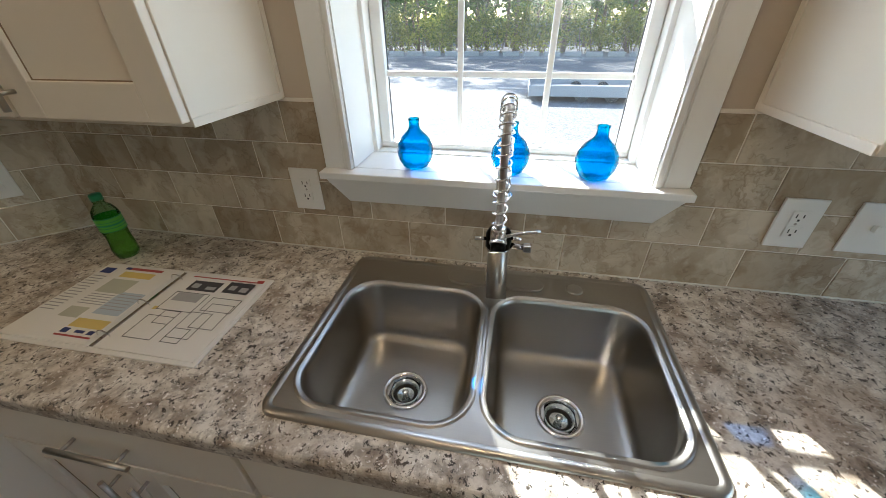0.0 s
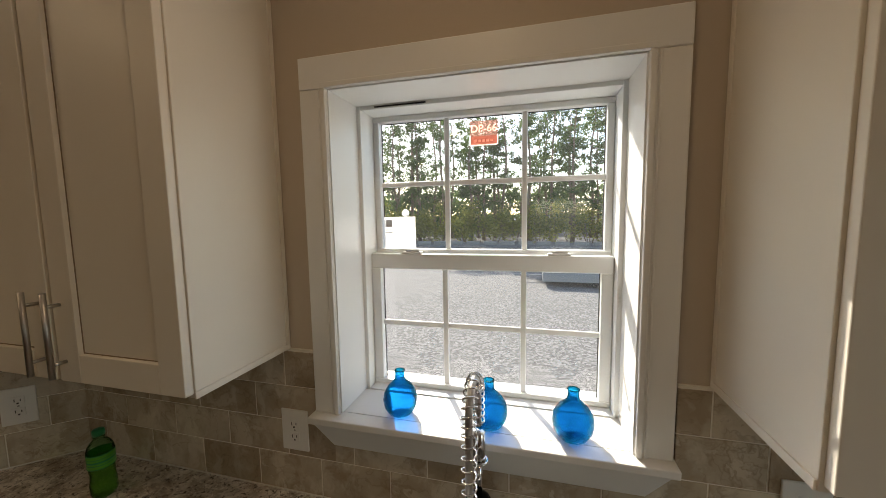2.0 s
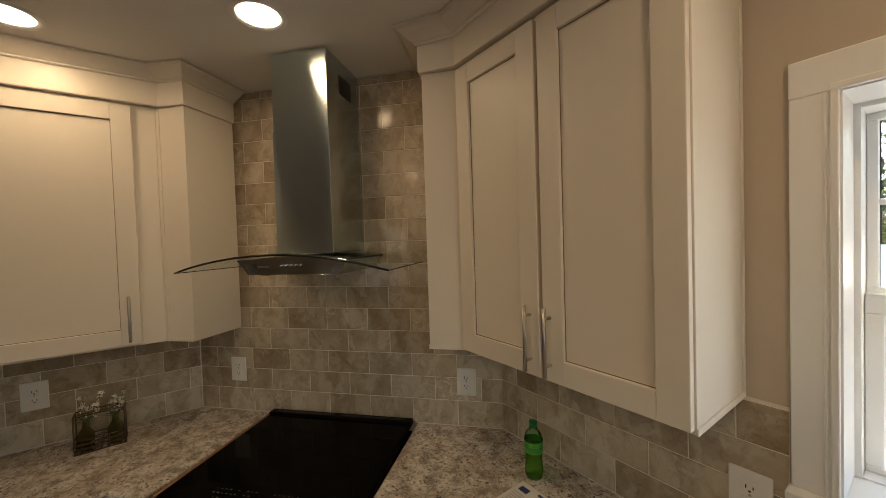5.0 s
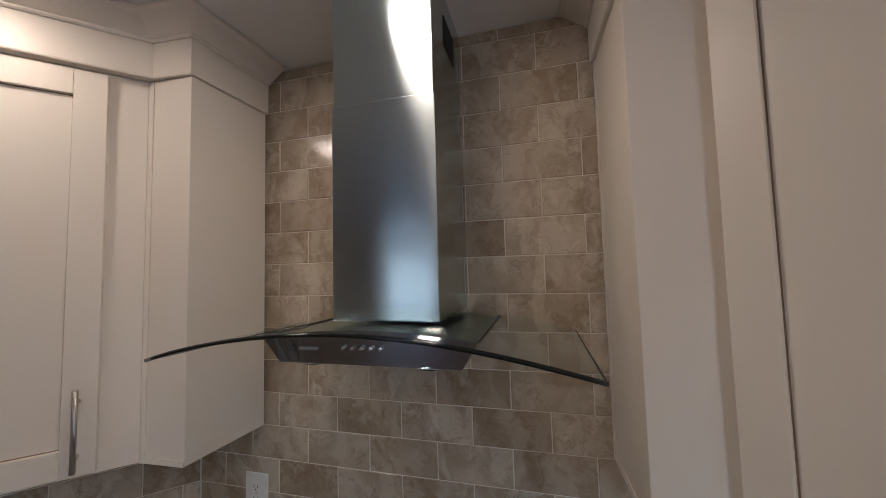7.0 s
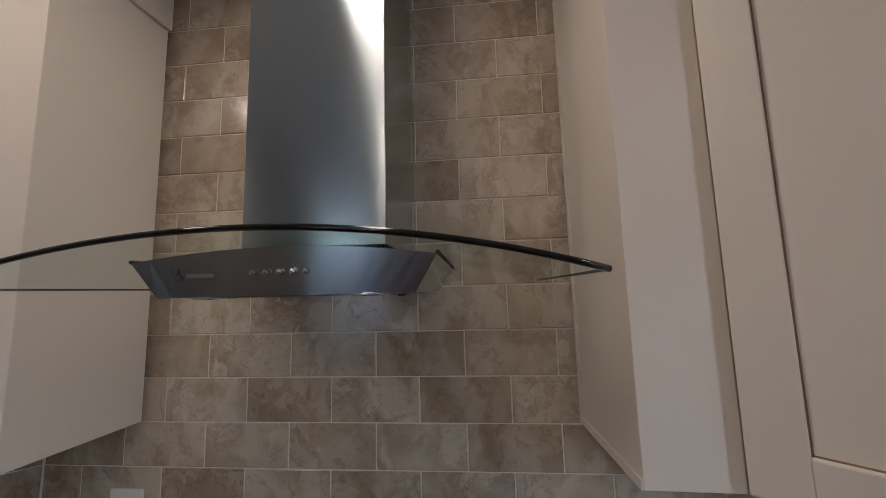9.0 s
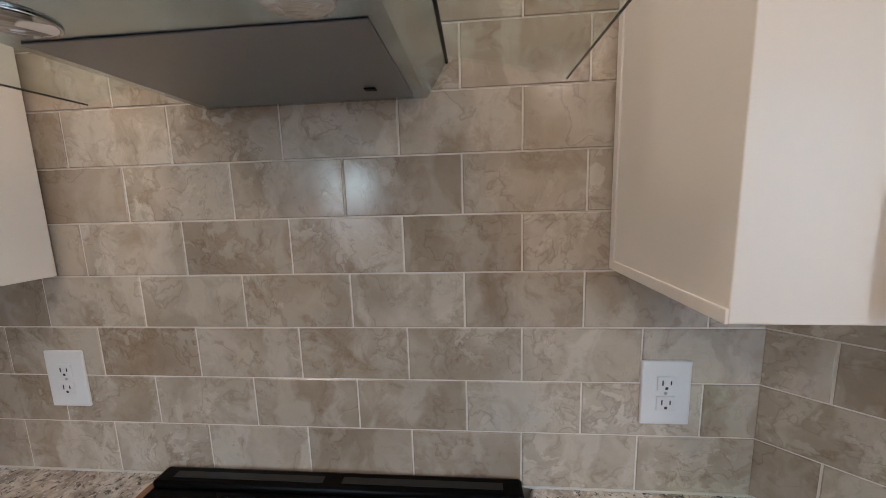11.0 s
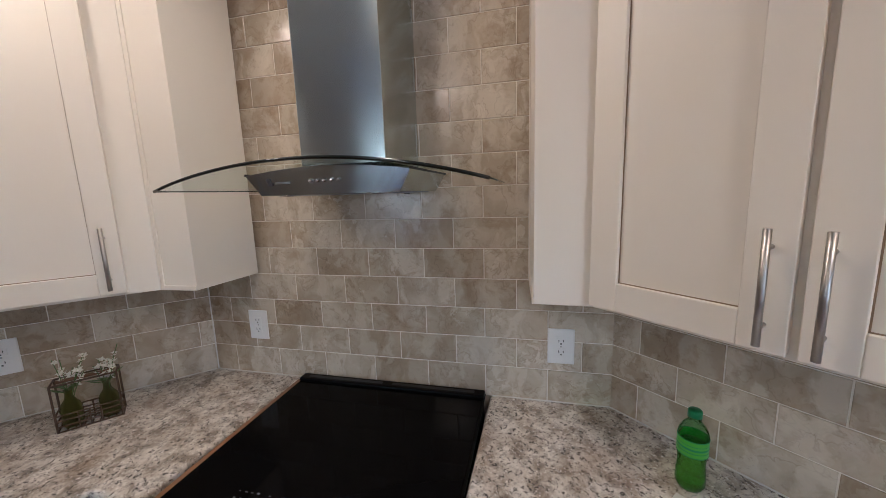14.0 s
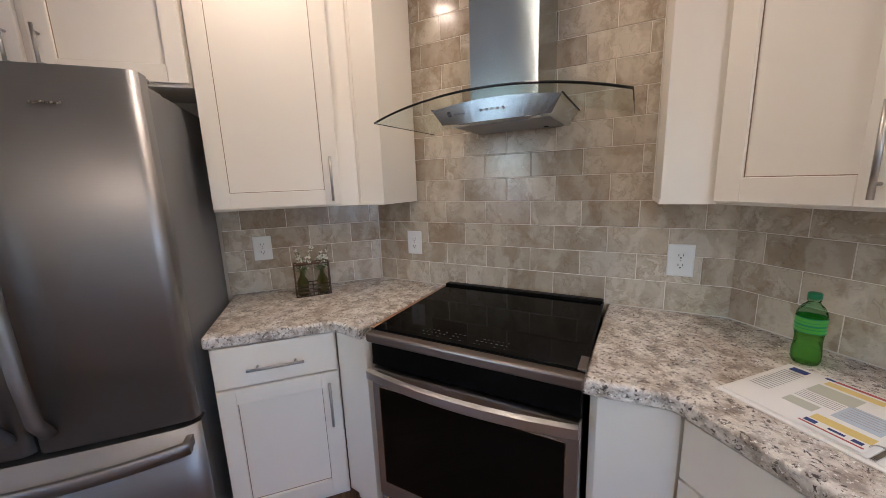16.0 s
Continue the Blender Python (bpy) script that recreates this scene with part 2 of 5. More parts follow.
def foliage(name, a, c):
    m, t, b = nodes_of(name)
    geo = t.nodes.new("ShaderNodeNewGeometry")
    col = ramp(t, geo.outputs["Random Per Island"], [(0.0, a), (1.0, c)])
    t.links.new(col, b.inputs["Base Color"])
    b.inputs["Roughness"].default_value = 0.7
    thin, both = t.nodes.new("ShaderNodeBsdfTranslucent"), t.nodes.new("ShaderNodeMixShader")
    both.inputs[0].default_value = 0.5
    t.links.new(mixed(t, 1.0, col, (1.35, 1.45, 0.95), "MULTIPLY"), thin.inputs[0])
    t.links.new(b.outputs[0], both.inputs[1])
    t.links.new(thin.outputs[0], both.inputs[2])
    t.links.new(both.outputs[0], t.nodes["Material Output"].inputs["Surface"])
    return m


CREAM = painted("cream_cabinet_paint", (0.78, 0.725, 0.635), 0.38, 0.03, 90, 0.03, (1, 1, 0.15))
WALL = painted("greige_wall_paint", (0.52, 0.44, 0.35), 0.75, 0.04, 160, 0.12)
CEIL = painted("white_ceiling_paint", (0.78, 0.765, 0.74), 0.85, 0.03, 120, 0.2)
TRIM = painted("white_trim_paint", (0.80, 0.795, 0.775), 0.32, 0.02, 80, 0.02)
VINYL = painted("white_vinyl", (0.82, 0.83, 0.82), 0.35, 0.02, 80, 0.02)
PLATE = plain("white_plastic", (0.80, 0.79, 0.76), 0.35)
SLOT = plain("dark_slot", (0.02, 0.02, 0.02), 0.6)
GRANITE = granite("speckled_stone_laminate")
TILE = tile_stone("brown_marbled_tile")
GROUT = painted("pale_grout", (0.74, 0.69, 0.60), 0.85, 0.08, 200, 0.2)
# Blue-green cast of STEEL stands in for daylight reflected by the hood chimney.
STEEL = metal("brushed_steel", (0.56, 0.64, 0.66), 0.20, (3, 3, 260), 0.92)
SINK_STEEL = metal("sink_steel", (0.45, 0.435, 0.41), 0.31, (3, 160, 160), 0.0)
FRIDGE_STEEL = metal("fridge_steel", (0.36, 0.355, 0.355), 0.47, (3, 3, 240), 0.15)
FRIDGE_SIDE = plain("grey_fridge_side", (0.19, 0.19, 0.195), 0.38)
NICKEL = metal("brushed_nickel", (0.48, 0.46, 0.43), 0.34, (80, 80, 4))
CHROME = metal("chrome", (0.78, 0.78, 0.79), 0.07, (10, 10, 10))
BLACK = plain("black_enamel", (0.004, 0.0038, 0.0038), 0.3, Specular_IOR_Level=0.06)
TRIM_STEEL = metal("bronzed_steel", (0.30, 0.255, 0.225), 0.36, (3, 3, 240), 0.3)
RANGE_STEEL = metal("dark_stainless", (0.42, 0.405, 0.395), 0.36, (3, 3, 240), 0.3)
HANDLE_STEEL = metal("bright_stainless", (0.60, 0.60, 0.60), 0.32, (3, 3, 240), 0.3)
COOKGLASS = plain("black_ceramic_glass", (0.003, 0.003, 0.0035), 0.06, Specular_IOR_Level=0.06)
OVENGLASS = plain("dark_oven_glass", (0.004, 0.0035, 0.003), 0.08, Specular_IOR_Level=0.1)
RUBBER = plain("dark_gasket", (0.03, 0.03, 0.03), 0.7)
BLUE = stained("blue_glass", (0.03, 0.55, 0.76), 0.12)
GREEN = stained("green_plastic", (0.68, 0.92, 0.73), 0.08)
DRINK = stained("green_drink", (0.76, 0.95, 0.50), 0.2)
GREENCAP = plain("green_cap", (0.01, 0.20, 0.07), 0.4)
GREENLABEL = plain("green_label", (0.075, 0.33, 0.02), 0.3)
COPPER = painted("brown_cut_edge", (0.22, 0.115, 0.055), 0.4, 0.25, 90, 0.1)
HOODGLASS = pane_glass("hood_glass", (0.93, 0.96, 0.95), 0.06, 0.0)
PANE = pane_glass("window_glass")
PAPER = painted("paper", (0.80, 0.79, 0.76), 0.55, 0.03, 40, 0.02)
GREYINK = plain("grey_ink", (0.42, 0.42, 0.43), 0.6)
DARKINK = plain("dark_ink", (0.05, 0.05, 0.06), 0.6)
YELLOWINK = plain("yellow_ink", (0.72, 0.56, 0.18), 0.35)
REDINK = plain("red_ink", (0.42, 0.06, 0.06), 0.35)
NAVYINK = plain("navy_ink", (0.03, 0.05, 0.18), 0.6)
ORANGEINK = stained("orange_film", (0.70, 0.50, 0.45), 0.3)
BACKLIT = stained("thin_white_paper", (0.98, 0.975, 0.96), 0.85)
PALEINK = plain("pale_green_ink", (0.52, 0.53, 0.44), 0.4)
CYANINK = plain("pale_blue_ink", (0.50, 0.58, 0.66), 0.6)
RUST = painted("rusty_wire", (0.075, 0.045, 0.028), 0.7, 0.2, 120, 0.3)
OLIVEGLASS = stained("olive_glass", (0.66, 0.67, 0.42), 0.3)
PETAL = plain("white_petal", (0.80, 0.78, 0.68), 0.7)
STEM = plain("green_stem", (0.10, 0.16, 0.05), 0.7)
FLOORWOOD = wood("dark_floor_wood", (0.10, 0.05, 0.028), (0.21, 0.115, 0.065))
GROUND = ground_mat("pale_gravel")
CONCRETE = painted("weathered_concrete", (0.20, 0.195, 0.185), 0.9, 0.25, 30, 0.4)
ASPHALT = painted("asphalt", (0.07, 0.07, 0.072), 0.9, 0.25, 60, 0.4)
BARK = painted("pine_bark", (0.16, 0.12, 0.09), 0.95, 0.35, 9, 0.8, (1, 1, 0.3))
NEEDLES = foliage("pine_needles", (0.035, 0.06, 0.03), (0.10, 0.135, 0.065))
LEAVES = foliage("shrub_leaves", (0.06, 0.095, 0.025), (0.34, 0.31, 0.09))
LAMPGLOW = glowing("lamp_diffuser", (1.0, 0.86, 0.68), 1.2)


# ---- mesh helpers ----
def merge(bm, other):
    me = bpy.data.meshes.new("tmp")
    other.to_mesh(me)
    other.free()
    bm.from_mesh(me)
    bpy.data.meshes.remove(me)
    return bm


def cuboid(lo, hi, bevel=0.0, bm=None, turn=None, segments=2):
    b = bmesh.new()
    bmesh.ops.create_cube(b, size=1.0)
    size = [h - l for l, h in zip(lo, hi)]
    mid = [(h + l) / 2 for l, h in zip(lo, hi)]
    for v in b.verts:
        v.co = Vector([v.co[i] * size[i] + mid[i] for i in range(3)])
    if bevel:
        bmesh.ops.bevel(b, geom=list(b.edges), offset=min(bevel, min(size) * 0.45), segments=segments, profile=0.5, affect="EDGES")
    if turn is not None:
        b.transform(turn)
    return merge(bm, b) if bm is not None else b


def prism(points, z0, z1, bevel=0.0, bm=None, segments=2):
    """An upright prism over a plan outline, anticlockwise."""
    b = bmesh.new()
    low = [b.verts.new((x, y, z0)) for x, y in points]
    top = [b.verts.new((x, y, z1)) for x, y in points]
    b.faces.new(low[::-1])
    b.faces.new(top)
    for i in range(len(points)):
        j = (i + 1) % len(points)
        b.faces.new((low[i], low[j], top[j], top[i]))
    if bevel:
        bmesh.ops.bevel(b, geom=list(b.edges), offset=bevel, segments=segments, profile=0.5, affect="EDGES")
    bmesh.ops.recalc_face_normals(b, faces=b.faces)
    return merge(bm, b) if bm is not None else b


def lathe(profile, seg=24, at=(0, 0, 0), bm=None):
    """A turned shape from (radius, height) pairs."""
    b = bmesh.new()
    rings = []
    for r, z in profile:
        if r < 1e-6:
            rings.append([b.verts.new((at[0], at[1], at[2] + z))])
        else:
            rings.append([b.verts.new((at[0] + r * math.cos(2 * math.pi * k / seg), at[1] + r * math.sin(2 * math.pi * k / seg), at[2] + z)) for k in range(seg)])
    for a, c in zip(rings, rings[1:]):
        for k in range(seg):
            q = (k + 1) % seg
            if len(a) == 1 and len(c) > 1:
                b.faces.new((a[0], c[k], c[q]))
            elif len(c) == 1 and len(a) > 1:
                b.faces.new((a[k], a[q], c[0]))
            elif len(a) > 1:
                b.faces.new((a[k], a[q], c[q], c[k]))
    for f in b.faces:
        f.smooth = True
    bmesh.ops.recalc_face_normals(b, faces=b.faces)
    return merge(bm, b) if bm is not None else b


def tube(points, r, seg=10, bm=None, closed=False, taper=None):
    b = bmesh.new()
    pts = [Vector(p) for p in points]
    n, rings, up = len(pts), [], None
    for i, p in enumerate(pts):
        way = (pts[(i + 1) % n] - pts[i - 1]) if closed else (pts[min(i + 1, n - 1)] - pts[max(i - 1, 0)])
        way.normalize()
        if up is None:
            up = way.orthogonal().normalized()
        up = (up - way * up.dot(way)).normalized()
        side = way.cross(up)
        rr = r if taper is None else r + (taper - r) * i / (n - 1)
        rings.append([b.verts.new(p + rr * (math.cos(2 * math.pi * k / seg) * up + math.sin(2 * math.pi * k / seg) * side)) for k in range(seg)])
    for i in range(n if closed else n - 1):
        a, c = rings[i], rings[(i + 1) % n]
        for k in range(seg):
            q = (k + 1) % seg
            b.faces.new((a[k], a[q], c[q], c[k])).smooth = True
    if not closed:
        b.faces.new(rings[0][::-1])
        b.faces.new(rings[-1])
    bmesh.ops.recalc_face_normals(b, faces=b.faces)
    return merge(bm, b) if bm is not None else b


def sweep(path, profile, bm=None):
    """A closed (out, z) profile along a plan path; out is to the right of the way walked, corners mitred."""
    b = bmesh.new()
    pts = [Vector((x, y)) for x, y in path]
    rings = []
    for i, p in enumerate(pts):
        ways = [(pts[i] - pts[i - 1]).normalized()] if i else []
        ways += [(pts[i + 1] - pts[i]).normalized()] if i < len(pts) - 1 else []
        sides = [Vector((w.y, -w.x)) for w in ways]
        side = sum(sides, Vector((0, 0)))
        side = side / max(side.dot(sides[0]), 0.2)
        rings.append([b.verts.new((p.x + side.x * o, p.y + side.y * o, z)) for o, z in profile])
    m = len(profile)
    for a, c in zip(rings, rings[1:]):
        for k in range(m):
            b.faces.new((a[k], a[(k + 1) % m], c[(k + 1) % m], c[k]))
    b.faces.new(rings[0][::-1])
    b.faces.new(rings[-1])
    bmesh.ops.recalc_face_normals(b, faces=b.faces)
    return merge(bm, b) if bm is not None else b


def part(name, bm, material, parent=None, label="", smooth=False):
    """One bmesh as one mesh object, under a thing or a part."""
    me = bpy.data.meshes.new(name)
    bm.to_mesh(me)
    bm.free()
    for mt in material if isinstance(material, (list, tuple)) else (material,):
        me.materials.append(mt)
    if smooth:
        for p in me.polygons:
            p.use_smooth = True
    ob = new(name, me)
    ob.parent = parent
    return tagged(ob, label)


def thing(name, label, category, group="", m=None, kind=""):
    ob = new(name)
    ob.empty_display_size = 0.05
    if m is not None:
        ob.matrix_world = m
    return tagged(ob, label, category, group, kind)


def structure(name, bm, material, label, category):
    return tagged(part(name, bm, material), label, category, kind="structure")


# ---- the shell ----
WT = 0.28
WX0, WX1, WZ0, WZ1 = 1.046, 1.806, 1.150, 2.083    # sink window opening
bm = cuboid((XL - 0.2, 0, 0), (WX0, WT, CEILING + 0.1))
cuboid((WX1, 0, 0), (XE + 0.2, WT, CEILING + 0.1), bm=bm)
cuboid((WX0, 0, 0), (WX1, WT, WZ0), bm=bm)
cuboid((WX0, 0, WZ1), (WX1, WT, CEILING + 0.1), bm=bm)
wall_north = structure("wall_north", bm, WALL, "greige painted wall around the sink window", "wall")
wall_west = structure("wall_west", cuboid((XL - 0.2, YS - 0.2, 0), (XL, 0, CEILING + 0.1)), WALL, "greige painted wall behind refrigerator and cabinets", "wall")
bm = cuboid((-0.05, 0.0, 0), (DIAG_LEN + 0.05, 0.12, CEILING + 0.1))
cuboid((0.0, -0.0068, COUNTER), (DIAG_LEN, 0.0, CEILING - 0.001), bm=bm)
bm.transform(DIAG)
wall_diagonal = structure("wall_diagonal", bm, GROUT, "angled corner wall with pale grout behind brown tiles", "wall")
# far walls of the open room, each with a large window
EW = (-1.40, -0.38, 0.80, 2.05)
bm = cuboid((XE, YS - 0.2, 0), (XE + 0.2, EW[0], CEILING + 0.1))
cuboid((XE, EW[1], 0), (XE + 0.2, 0, CEILING + 0.1), bm=bm)
cuboid((XE, EW[0], 0), (XE + 0.2, EW[1], EW[2]), bm=bm)
cuboid((XE, EW[0], EW[3]), (XE + 0.2, EW[1], CEILING + 0.1), bm=bm)
wall_east = structure("wall_east", bm, WALL, "plain greige wall with a window", "wall")
SW = (1.5, 2.6, 0.8, 2.05)
bm = cuboid((XL, YS - 0.2, 0), (SW[0], YS, CEILING + 0.1))
cuboid((SW[1], YS - 0.2, 0), (XE, YS, CEILING + 0.1), bm=bm)
cuboid((SW[0], YS - 0.2, 0), (SW[1], YS, SW[2]), bm=bm)
cuboid((SW[0], YS - 0.2, SW[3]), (SW[1], YS, CEILING + 0.1), bm=bm)
wall_south = structure("wall_south", bm, WALL, "plain greige wall with a window", "wall")
ceiling = structure("ceiling", cuboid((XL - 0.2, YS - 0.2, CEILING), (XE + 0.2, WT, CEILING + 0.1)), CEIL, "flat white painted ceiling", "ceiling")
floor = structure("floor", cuboid((XL - 0.2, YS - 0.2, -0.1), (XE + 0.2, WT, -0.012)), FLOORWOOD, "dark wood plank floor", "floor")


# ---- sink window ----
def sash(parent, name, x0, x1, z0, z1, y, rails, stiles, cols, row):
    """One sash: frame, muntins and glass; rails and stiles are the widths of its wood (bottom, top), (side)."""
    s = part(name, cuboid((x0, y - 0.016, z0), (x1, y + 0.016, z0 + rails[0]), 0.003), VINYL, parent)
    part("top_rail", cuboid((x0, y - 0.016, z1 - rails[1]), (x1, y + 0.016, z1), 0.003), VINYL, s)
    for a in (x0, x1 - stiles):
        part("stile", cuboid((a, y - 0.0155, z0 + rails[0]), (a + stiles, y + 0.0155, z1 - rails[1]), 0.003), VINYL, s)
    for c in cols:
        part("muntin", cuboid((c - 0.008, y - 0.006, z0 + rails[0]), (c + 0.008, y + 0.006, z1 - rails[1]), 0.002), VINYL, s)
    edges = [x0 + stiles] + [v for c in cols for v in (c - 0.008, c + 0.008)] + [x1 - stiles]
    for a, c in zip(edges[::2], edges[1::2]):
        part("muntin", cuboid((a, y - 0.005, row - 0.008), (c, y + 0.005, row + 0.008), 0.002), VINYL, s)
    bm = bmesh.new()
    bm.faces.new([bm.verts.new(p) for p in ((x0 + stiles, y, z0 + rails[0]), (x1 - stiles, y, z0 + rails[0]), (x1 - stiles, y, z1 - rails[1]), (x0 + stiles, y, z1 - rails[1]))])
    pane = part("pane", bm, PANE, s)
    pane.visible_shadow = False
    for a, c, lo, hi in ((x0 + stiles, x0 + stiles + 0.003, z0 + rails[0], z1 - rails[1]), (x1 - stiles - 0.003, x1 - stiles, z0 + rails[0], z1 - rails[1]),
                         (x0 + stiles + 0.003, x1 - stiles - 0.003, z1 - rails[1] - 0.003, z1 - rails[1])):
        part("glazing_gasket", cuboid((a, y + 0.007, lo), (c, y + 0.0085, hi)), RUBBER, s, "dark glazing gasket")
    return s


window_1 = thing("window_1", "white vinyl double-hung window with grilles above the sink", "window", kind="structure")
bm = cuboid((WX0, 0.140, WZ0), (WX0 + 0.016, 0.275, WZ1), 0.002)
cuboid((WX1 - 0.016, 0.140, WZ0), (WX1, 0.275, WZ1), 0.002, bm)
cuboid((WX0 + 0.016, 0.140, WZ1 - 0.016), (WX1 - 0.016, 0.275, WZ1), 0.002, bm)
cuboid((WX0 + 0.016, 0.140, WZ0), (WX1 - 0.016, 0.275, 1.192), 0.002, bm)
part("window_frame", bm, VINYL, window_1)
COLS = (1.307, 1.546)
sash(window_1, "upper_sash", WX0 + 0.016, WX1 - 0.016, 1.610, WZ1 - 0.016, 0.240, (0.030, 0.018), 0.020, COLS, 1.850)
lower = sash(window_1, "lower_sash", WX0 + 0.017, WX1 - 0.017, 1.1925, 1.628, 0.196, (0.016, 0.048), 0.031, COLS, 1.400)
for x in (1.20, 1.645):
    lock = part("sash_lock", cuboid((x - 0.032, 0.182, 1.628), (x + 0.032, 0.208, 1.634), 0.002), VINYL, window_1)
    part("cam", tube([(x - 0.02, 0.194, 1.638), (x + 0.024, 0.190, 1.638)], 0.005, 8), VINYL, lock)
part("vent_latch", cuboid((1.11, 0.1372, WZ1 - 0.012), (1.27, 0.1398, WZ1 - 0.008)), SLOT, window_1)
# jamb lining, casing, stool and apron
bm = cuboid((WX0, -0.012, 1.19), (WX0 + 0.004, 0.140, WZ1))
cuboid((WX1 - 0.004, -0.012, 1.19), (WX1, 0.140, WZ1), bm=bm)
cuboid((WX0 + 0.004, -0.012, WZ1 - 0.004), (WX1 - 0.004, 0.140, WZ1), bm=bm)
part("jamb_lining", bm, TRIM, window_1)
CW = 0.079
for x0, x1 in ((WX0 - CW, WX0), (WX1, WX1 + CW)):
    inner = x1 if x1 == WX0 else x0
    out = -1 if x1 == WX0 else 1
    bm = cuboid((x0, -0.018, 1.188), (x1, 0, WZ1), 0.003)
    cuboid((min(inner, inner + out * 0.014), -0.024, 1.188), (max(inner, inner + out * 0.014), -0.018, WZ1), 0.003, bm)
    cuboid((min(inner + out * 0.019, inner + out * 0.024), -0.021, 1.188), (max(inner + out * 0.019, inner + out * 0.024), -0.018, WZ1), 0.0015, bm)
    part("side_casing", bm, TRIM, window_1)
bm = cuboid((WX0 - CW, -0.020, WZ1), (WX1 + CW, 0, WZ1 + 0.082), 0.003)
cuboid((WX0 - 0.014, -0.024, WZ1), (WX1 + 0.014, -0.020, WZ1 + 0.014), 0.003, bm)
part("head_casing", bm, TRIM, window_1)
bm = cuboid((WX0 + 0.001, 0.0, 1.174), (WX1 - 0.001, 0.1395, 1.188))
cuboid((0.962, -0.052, 1.168), (1.890, 0.0, 1.188), 0.003, bm)
part("window_sill", bm, TRIM, window_1)
b = bmesh.new()
ring = [[b.verts.new(p) for p in ((x0, -0.001, z), (x1, -0.001, z), (x1, y, z), (x0, y, z))] for x0, x1, y, z in ((0.975, 1.877, -0.044, 1.1675), (1.022, 1.830, -0.016, 1.092))]
b.faces.new(ring[0])
b.faces.new(ring[1][::-1])
for i in range(4):
    b.faces.new((ring[0][i], ring[0][(i + 1) % 4], ring[1][(i + 1) % 4], ring[1][i]))
bmesh.ops.recalc_face_normals(b, faces=b.faces)
part("apron", b, TRIM, window_1)

# stickers on the glass
sticker = thing("window_sticker", "white paper label with small print stuck on window glass", "sticker")
part("paper", cuboid((1.084, 0.2325, 1.641), (1.198, 0.2335, 1.745), 0.0), BACKLIT, sticker)
part("round_tab", lathe([(0, 0), (0.013, 0), (0.013, 0.001), (0, 0.001)], 20), BACKLIT, sticker).matrix_world = pose(1.165, 0.2335, 1.757, 90)
bm = cuboid((1.094, 0.2316, 1.712), (1.118, 0.2324, 1.736))
cuboid((1.094, 0.2316, 1.700), (1.126, 0.2324, 1.704), bm=bm)
cuboid((1.094, 0.2316, 1.692), (1.120, 0.2324, 1.695), bm=bm)
part("print", bm, GREYINK, sticker)
rating = thing("rating_label", "red and white rating label reading DP-66 on window glass", "label")
part("red_panel", cuboid((1.384, 0.2328, 1.962), (1.464, 0.2336, 1.987)), ORANGEINK, rating)
part("film", cuboid((1.382, 0.2338, 1.960), (1.466, 0.2342, 2.032)), stained("pale_red_film", (0.86, 0.64, 0.58), 0.10), rating)
bm = cuboid((1.380, 0.2320, 1.960), (1.384, 0.2327, 1.990))
cuboid((1.464, 0.2320, 1.960), (1.468, 0.2327, 1.990), bm=bm)
cuboid((1.384, 0.2320, 1.958), (1.464, 0.2327, 1.962), bm=bm)
part("white_border", bm, BACKLIT, rating)


def lettering(text, size, m, material, parent, name="lettering"):
    cu = bpy.data.curves.new(name, "FONT")
    cu.body, cu.size, cu.align_x, cu.align_y, cu.extrude, cu.offset = text, size, "CENTER", "CENTER", 0.0004, size * 0.018
    tmp = bpy.data.objects.new("tmp", cu)
    scene.collection.objects.link(tmp)
    me = bpy.data.meshes.new_from_object(tmp.evaluated_get(bpy.context.evaluated_depsgraph_get()))
    bpy.data.objects.remove(tmp)
    me.materials.clear()
    me.materials.append(material)
    ob = new(name, me)
    ob.parent, ob.matrix_world = parent, m
    return ob


lettering("DP-66", 0.0315, pose(1.424, 0.2315, 2.008, 90), BACKLIT, rating)
bm = bmesh.new()
for k in range(5):
    cuboid((1.396 + k * 0.012, 0.2309, 1.969), (1.404 + k * 0.012, 0.2316, 1.976), bm=bm)
part("small_print", bm, BACKLIT, rating)


# ---- kitchen cabinets ----
def shaker(parent, w, h, m, rail=0.067, name="door", drawer=False):
    """A shaker door or drawer front, w by h, in the plane y = 0 facing -y, its lower left corner at the origin of m."""
    d = 0.020
    if drawer:
        front = part(name, cuboid((0, -d, 0), (w, 0, h), 0.003), CREAM, parent)
        front.matrix_world = m
        return front
    front = part(name, cuboid((rail + 0.002, -d + 0.011, rail + 0.002), (w - rail - 0.002, -0.003, h - rail - 0.002), 0.001), CREAM, parent)
    front.matrix_world = m
    for x in (0, w - rail):
        part("stile", cuboid((x, -d, 0), (x + rail, 0, h), 0.002), CREAM, front)
    for z in (0, h - rail):
        part("rail", cuboid((rail, -d, z), (w - rail, 0, z + rail), 0.002), CREAM, front)
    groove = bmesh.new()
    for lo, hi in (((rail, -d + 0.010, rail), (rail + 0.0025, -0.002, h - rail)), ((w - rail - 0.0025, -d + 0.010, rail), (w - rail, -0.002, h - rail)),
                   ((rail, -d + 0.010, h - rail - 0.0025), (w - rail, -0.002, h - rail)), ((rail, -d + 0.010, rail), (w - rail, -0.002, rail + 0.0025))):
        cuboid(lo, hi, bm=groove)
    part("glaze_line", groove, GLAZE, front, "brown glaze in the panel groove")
    return front


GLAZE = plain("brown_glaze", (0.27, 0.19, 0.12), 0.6)


